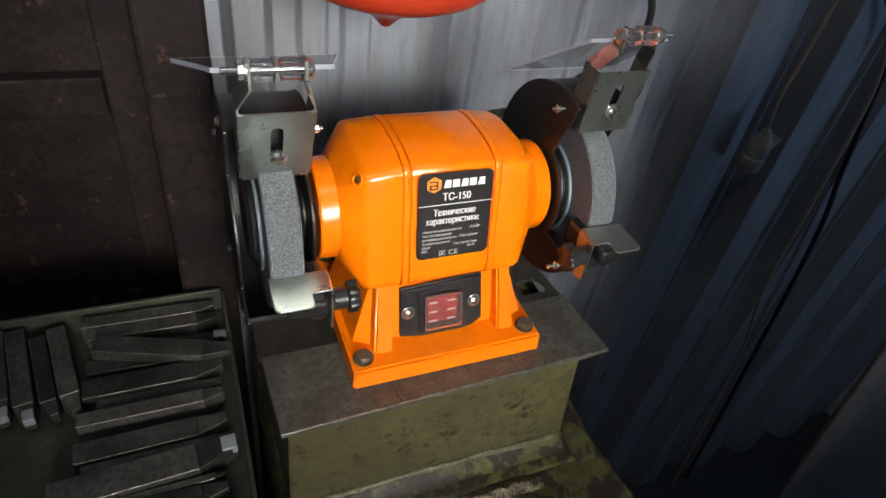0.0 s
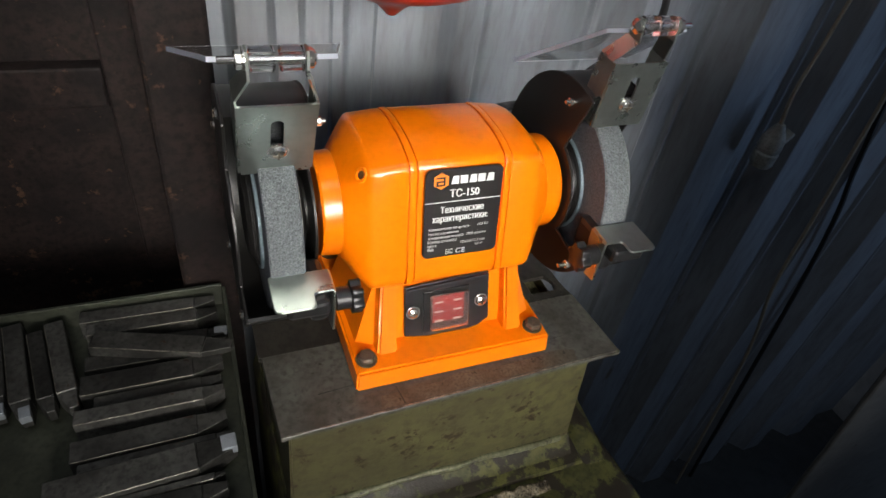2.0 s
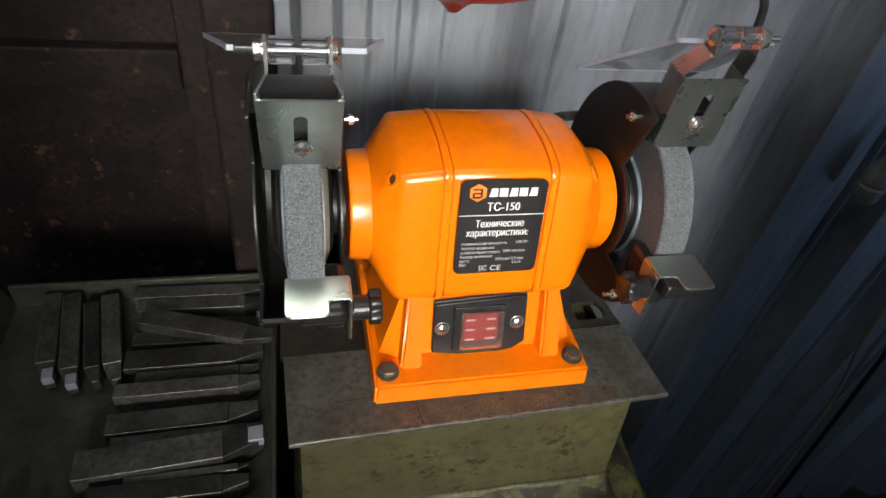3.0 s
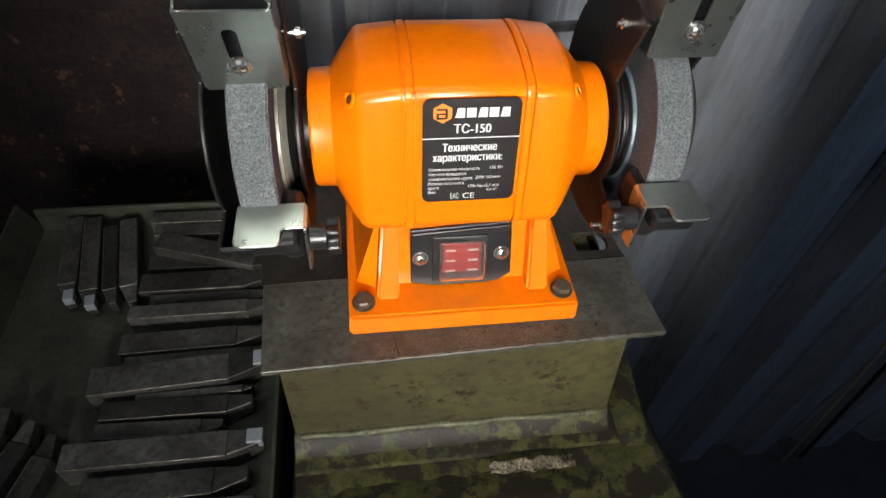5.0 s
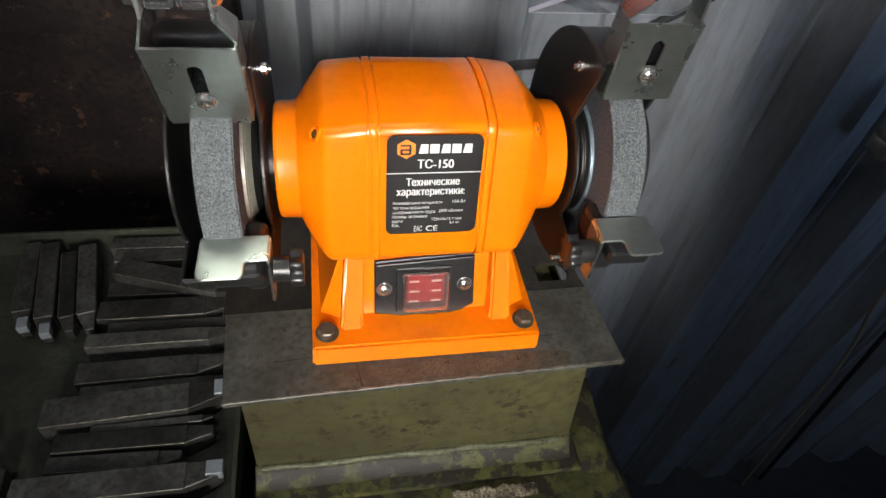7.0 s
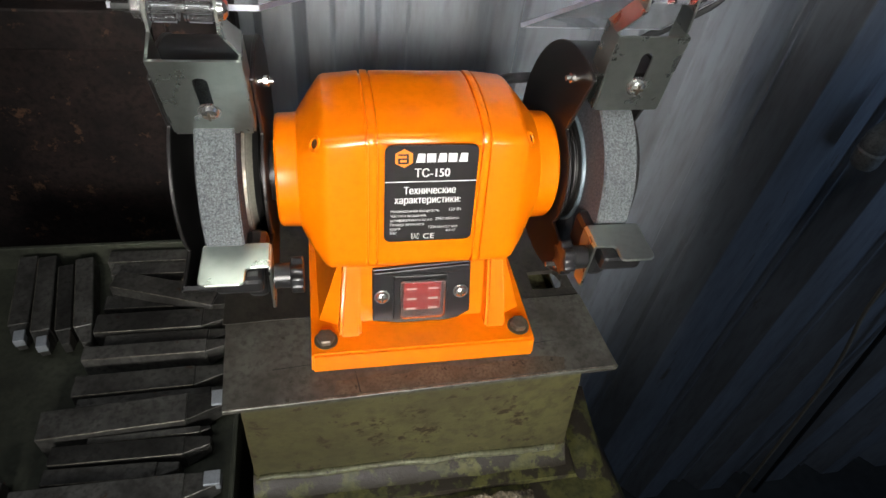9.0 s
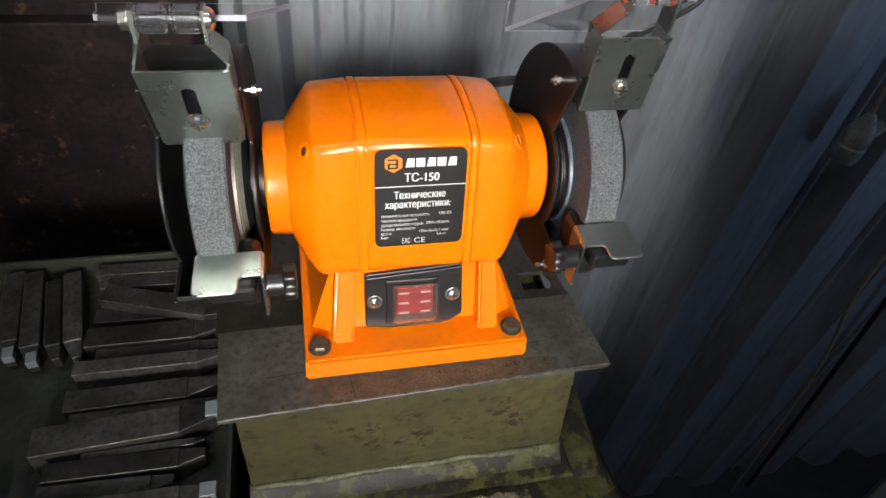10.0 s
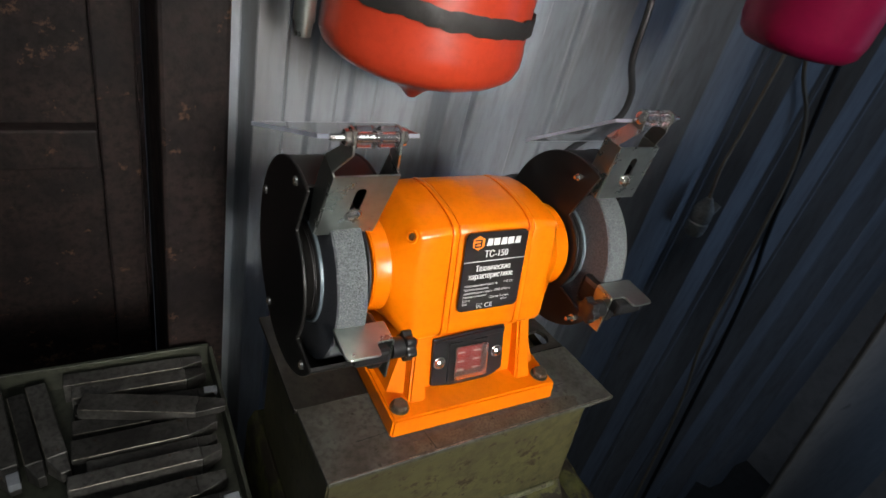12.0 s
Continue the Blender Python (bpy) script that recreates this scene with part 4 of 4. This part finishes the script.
def lathe_tool(x, y, z, length, w, h, turn, tip=None, tilt=0.0):
    """A square-shank cutting tool lying along its own x, its middle at x, y, its underside at z."""
    t = thing("lathe_tool", "oily square-shank steel lathe tool lying in the tray", "lathe tool", "lathe tools in the tray")
    neck = length / 2 - w * 1.2
    part("shank", slab([(-length / 2, 0), (neck, 0), (neck, h), (-length / 2, h)], w, frame_matrix((0, w / 2, 0), (1, 0, 0), (0, 0, 1)), 0.0007, 1), M_TOOL, t)
    head = loft([[(neck, -w / 2 + 0.0004, 0.0004), (neck, w / 2 - 0.0004, 0.0004), (neck, w / 2 - 0.0004, h - 0.0004), (neck, -w / 2 + 0.0004, h - 0.0004)],
                 [(length / 2, -w * 0.05, h * 0.4), (length / 2, w * 0.42, h * 0.4), (length / 2, w * 0.42, h * 0.96), (length / 2, -w * 0.05, h * 0.96)]])
    bmesh.ops.bevel(head, geom=head.edges[:], offset=0.0005, segments=1, affect="EDGES")
    part("cutting_head", head, M_TOOL, t)
    # Highlight painted as a light line along the shank's near top edge.
    front = -1 if -90 < turn < 40 else 1
    part("rubbed_edge", box(-length / 2 + 0.001, neck - 0.001, *sorted((front * (w / 2 - 0.0007), front * (w / 2 + 0.00008))), h - 0.0007, h + 0.00008, 0.0003, 1), M_EDGE, t, "painted highlight line on the shank edge")
    if tip:
        part("tip", box(length / 2 - 0.009, length / 2 + 0.0006, -w * 0.10, w * 0.44, h * 0.70, h + 0.0010, 0.0005), M_CARBIDE, t, "bright ground carbide tip")
    t.matrix_basis = Matrix.Translation((x * K, y * K, z * K)) @ Matrix.Rotation(radians(turn), 4, "Z") @ Matrix.Rotation(radians(tilt), 4, "Y")
    return t


Z0 = -0.138
# standing row along the tray's back left: x, y, length, width, turn, tip
for x, y, l, w, tn, tip in ((-0.2624, 0.1665, 0.083, 0.0128, -81, 1), (-0.2478, 0.1630, 0.089, 0.0125, -80, 1), (-0.2328, 0.1585, 0.077, 0.0105, -79, 0), (-0.2206, 0.1620, 0.084, 0.0125, -79, 0)):
    lathe_tool(x, y, Z0, l, w, 0.0175, tn, tip)
# the heap beside the stand: x, y, length, width, height, turn, tip, lift
for x, y, l, w, h, tn, tip, lift in ((-0.163, 0.2015, 0.096, 0.0125, 0.0180, -1, 0, 0), (-0.160, 0.1875, 0.092, 0.0125, 0.0185, -1, 0, 0), (-0.157, 0.1730, 0.096, 0.0110, 0.0125, -4, 1, 0), (-0.161, 0.1590, 0.092, 0.0130, 0.0130, -1, 0, 0),
                                     (-0.154, 0.1590, 0.098, 0.0165, 0.0100, -18, 0, 0.0135), (-0.161, 0.1360, 0.093, 0.0170, 0.0185, 0, 0, 0), (-0.158, 0.1212, 0.082, 0.0110, 0.0165, 0, 0, 0), (-0.163, 0.1098, 0.094, 0.0115, 0.0195, 0, 0, 0),
                                     (-0.164, 0.0870, 0.095, 0.0160, 0.0165, 1, 0, 0), (-0.161, 0.0740, 0.092, 0.0080, 0.0150, 1, 0, 0), (-0.168, 0.0590, 0.110, 0.0200, 0.0215, 3, 1, 0), (-0.158, 0.0458, 0.072, 0.0050, 0.0170, 1, 0, 0), (-0.167, 0.0360, 0.092, 0.0125, 0.0185, -1, 0, 0),
                                     (-0.176, 0.0225, 0.076, 0.0105, 0.0180, -2, 0, 0), (-0.170, 0.0075, 0.114, 0.0165, 0.0220, 0, 1, 0), (-0.166, -0.0130, 0.092, 0.016, 0.019, 0, 0, 0), (-0.164, -0.0330, 0.098, 0.018, 0.020, 2, 0, 0), (-0.164, -0.0550, 0.098, 0.018, 0.018, 1, 0, 0)):
    lathe_tool(x, y, Z0 + lift, l, w, h, tn, tip)
for x, y, l, tn in ((-0.2780, 0.010, 0.075, 74), (-0.2630, -0.002, 0.080, 72), (-0.2460, -0.010, 0.075, 74), (-0.290, -0.03, 0.075, 70)):
    lathe_tool(x, y, Z0, l, 0.012, 0.016, tn, 0)

# ---- things on the wall ----
ext = thing("fire_extinguisher", "red enamelled fire extinguisher strapped to the sheet wall", "fire extinguisher")
prof = [(0.1285, 0), (0.1295, 0.003), (0.1345, 0.008), (0.1385, 0.014), (0.1425, 0.024), (0.1490, 0.042), (0.1535, 0.052), (0.158, 0.0580), (0.164, 0.0606), (0.172, 0.0605), (0.176, 0.0595), (0.36, 0.0595), (0.40, 0.05), (0.43, 0.02), (0.44, 0)]
part("cylinder", turn_z(prof, -0.001, 0.150, 64), M_RED, ext, smooth=40)
strap = turn_z([(0.1865, 0.0596), (0.1860, 0.0610), (0.1885, 0.0616), (0.191, 0.0614), (0.1935, 0.0616), (0.1960, 0.0610), (0.1955, 0.0596)], -0.001, 0.150, 120)
for v in strap.verts:
    a = math.atan2(v.co.y - 0.150, v.co.x + 0.001)
    v.co.z += 0.0022 * noise.noise(Vector((a * 3.0, 0, 0.7))) + 0.0016 * noise.noise(Vector((a * 9.0, v.co.z * 160, 3.1))) - 0.0045 * math.cos(a)
    out = Vector((v.co.x + 0.001, v.co.y - 0.150, 0)).normalized()
    v.co += out * 0.0010 * (noise.noise(Vector((a * 14.0, v.co.z * 260, 9.0))) + 0.2)
part("strap", strap, M_TAPE, ext, "ragged black rubber strap", smooth=50)
part("strap_clamp", box(-0.076, -0.064, 0.150, 0.170, 0.182, 0.206, 0.003), M_TAPE, ext)
part("nozzle", turn_z([(0.160, 0), (0.160, 0.0045), (0.168, 0.005), (0.168, 0.0060), (0.184, 0.0060), (0.184, 0)], -0.071, 0.155, 20), M_ZINC, ext, "metal hose nozzle", smooth=True)

cap = thing("magenta_bowl", "magenta plastic bowl hanging on the sheet wall", "bowl")
part("bowl", turn_z([(0.196, 0), (0.1965, 0.026), (0.1985, 0.034), (0.2030, 0.0390), (0.212, 0.0415), (0.300, 0.0470), (0.302, 0.050), (0.306, 0.050), (0.306, 0.0)], 0.252, 0.088, 64), M_PINK, cap, smooth=40)
part("hook", tube([(0.252, 0.088, 0.300), (0.252, 0.088, 0.345), (0.252, 0.130, 0.372), (0.252, 0.226, 0.375)], 0.003, 8), M_BOLT, cap, "bent wire hook", smooth=True)

sock = thing("lamp_socket", "grimy white porcelain lamp socket hanging by the wall", "lamp socket")
part("body", turn_z([(-0.052, 0), (-0.052, 0.0100), (-0.048, 0.0120), (-0.036, 0.0125), (-0.034, 0.0112), (-0.030, 0.0125), (-0.020, 0.0117), (-0.012, 0.0085), (-0.004, 0.004), (-0.004, 0)], 0.435, 0.2065, 28), M_PORCELAIN, sock, smooth=30)
part("side_arm", tube([(0.435, 0.2065, -0.027), (0.449, 0.2065, -0.022), (0.455, 0.2065, -0.014)], 0.0055, 10), M_PORCELAIN, sock)
part("cord", tube([(0.435, 0.207, -0.005), (0.439, 0.214, 0.03), (0.456, 0.2225, 0.08), (0.464, 0.2225, 0.25), (0.47, 0.2225, 0.6)], 0.0022, 8), M_WIRE, sock, smooth=True)

tagged(part("tan_cable", tube([(0.47, 0.2205, 0.60), (0.48, 0.2205, 0.25), (0.497, 0.2195, 0.155), (0.545, 0.215, 0.095), (0.570, 0.210, 0.030), (0.573, 0.205, -0.07), (0.580, 0.205, -0.15), (0.592, 0.205, -0.27), (0.640, 0.205, -0.44), (0.70, 0.205, -0.848)], 0.0026, 8), M_WIRE, smooth=True), "dusty tan cable hanging down the sheet wall", "cable")
tagged(part("black_cable", tube([(0.555, 0.2195, 0.60), (0.558, 0.2195, 0.215), (0.563, 0.2195, 0.143), (0.593, 0.2195, 0.02), (0.622, 0.2195, -0.084), (0.66, 0.215, -0.25), (0.74, 0.210, -0.848)], 0.0034, 8), M_RUBBER, smooth=True), "black rubber cable running down the sheet wall", "cable")
tagged(part("steel_sheet", slab([(0.466 - 0.00531 * k + 0.0016 * noise.noise(Vector((k * 0.77, 0, 0))), -0.848 + 0.0252 * k) for k in range(41)] + [(0.62, 0.13), (0.62, -0.848)], 0.004, frame_matrix((0, -0.050, 0), (1, 0, 0), (0, 0, 1)), 0.001, 1), M_SHEET), "dark grey steel sheet standing before the wall", "steel sheet")
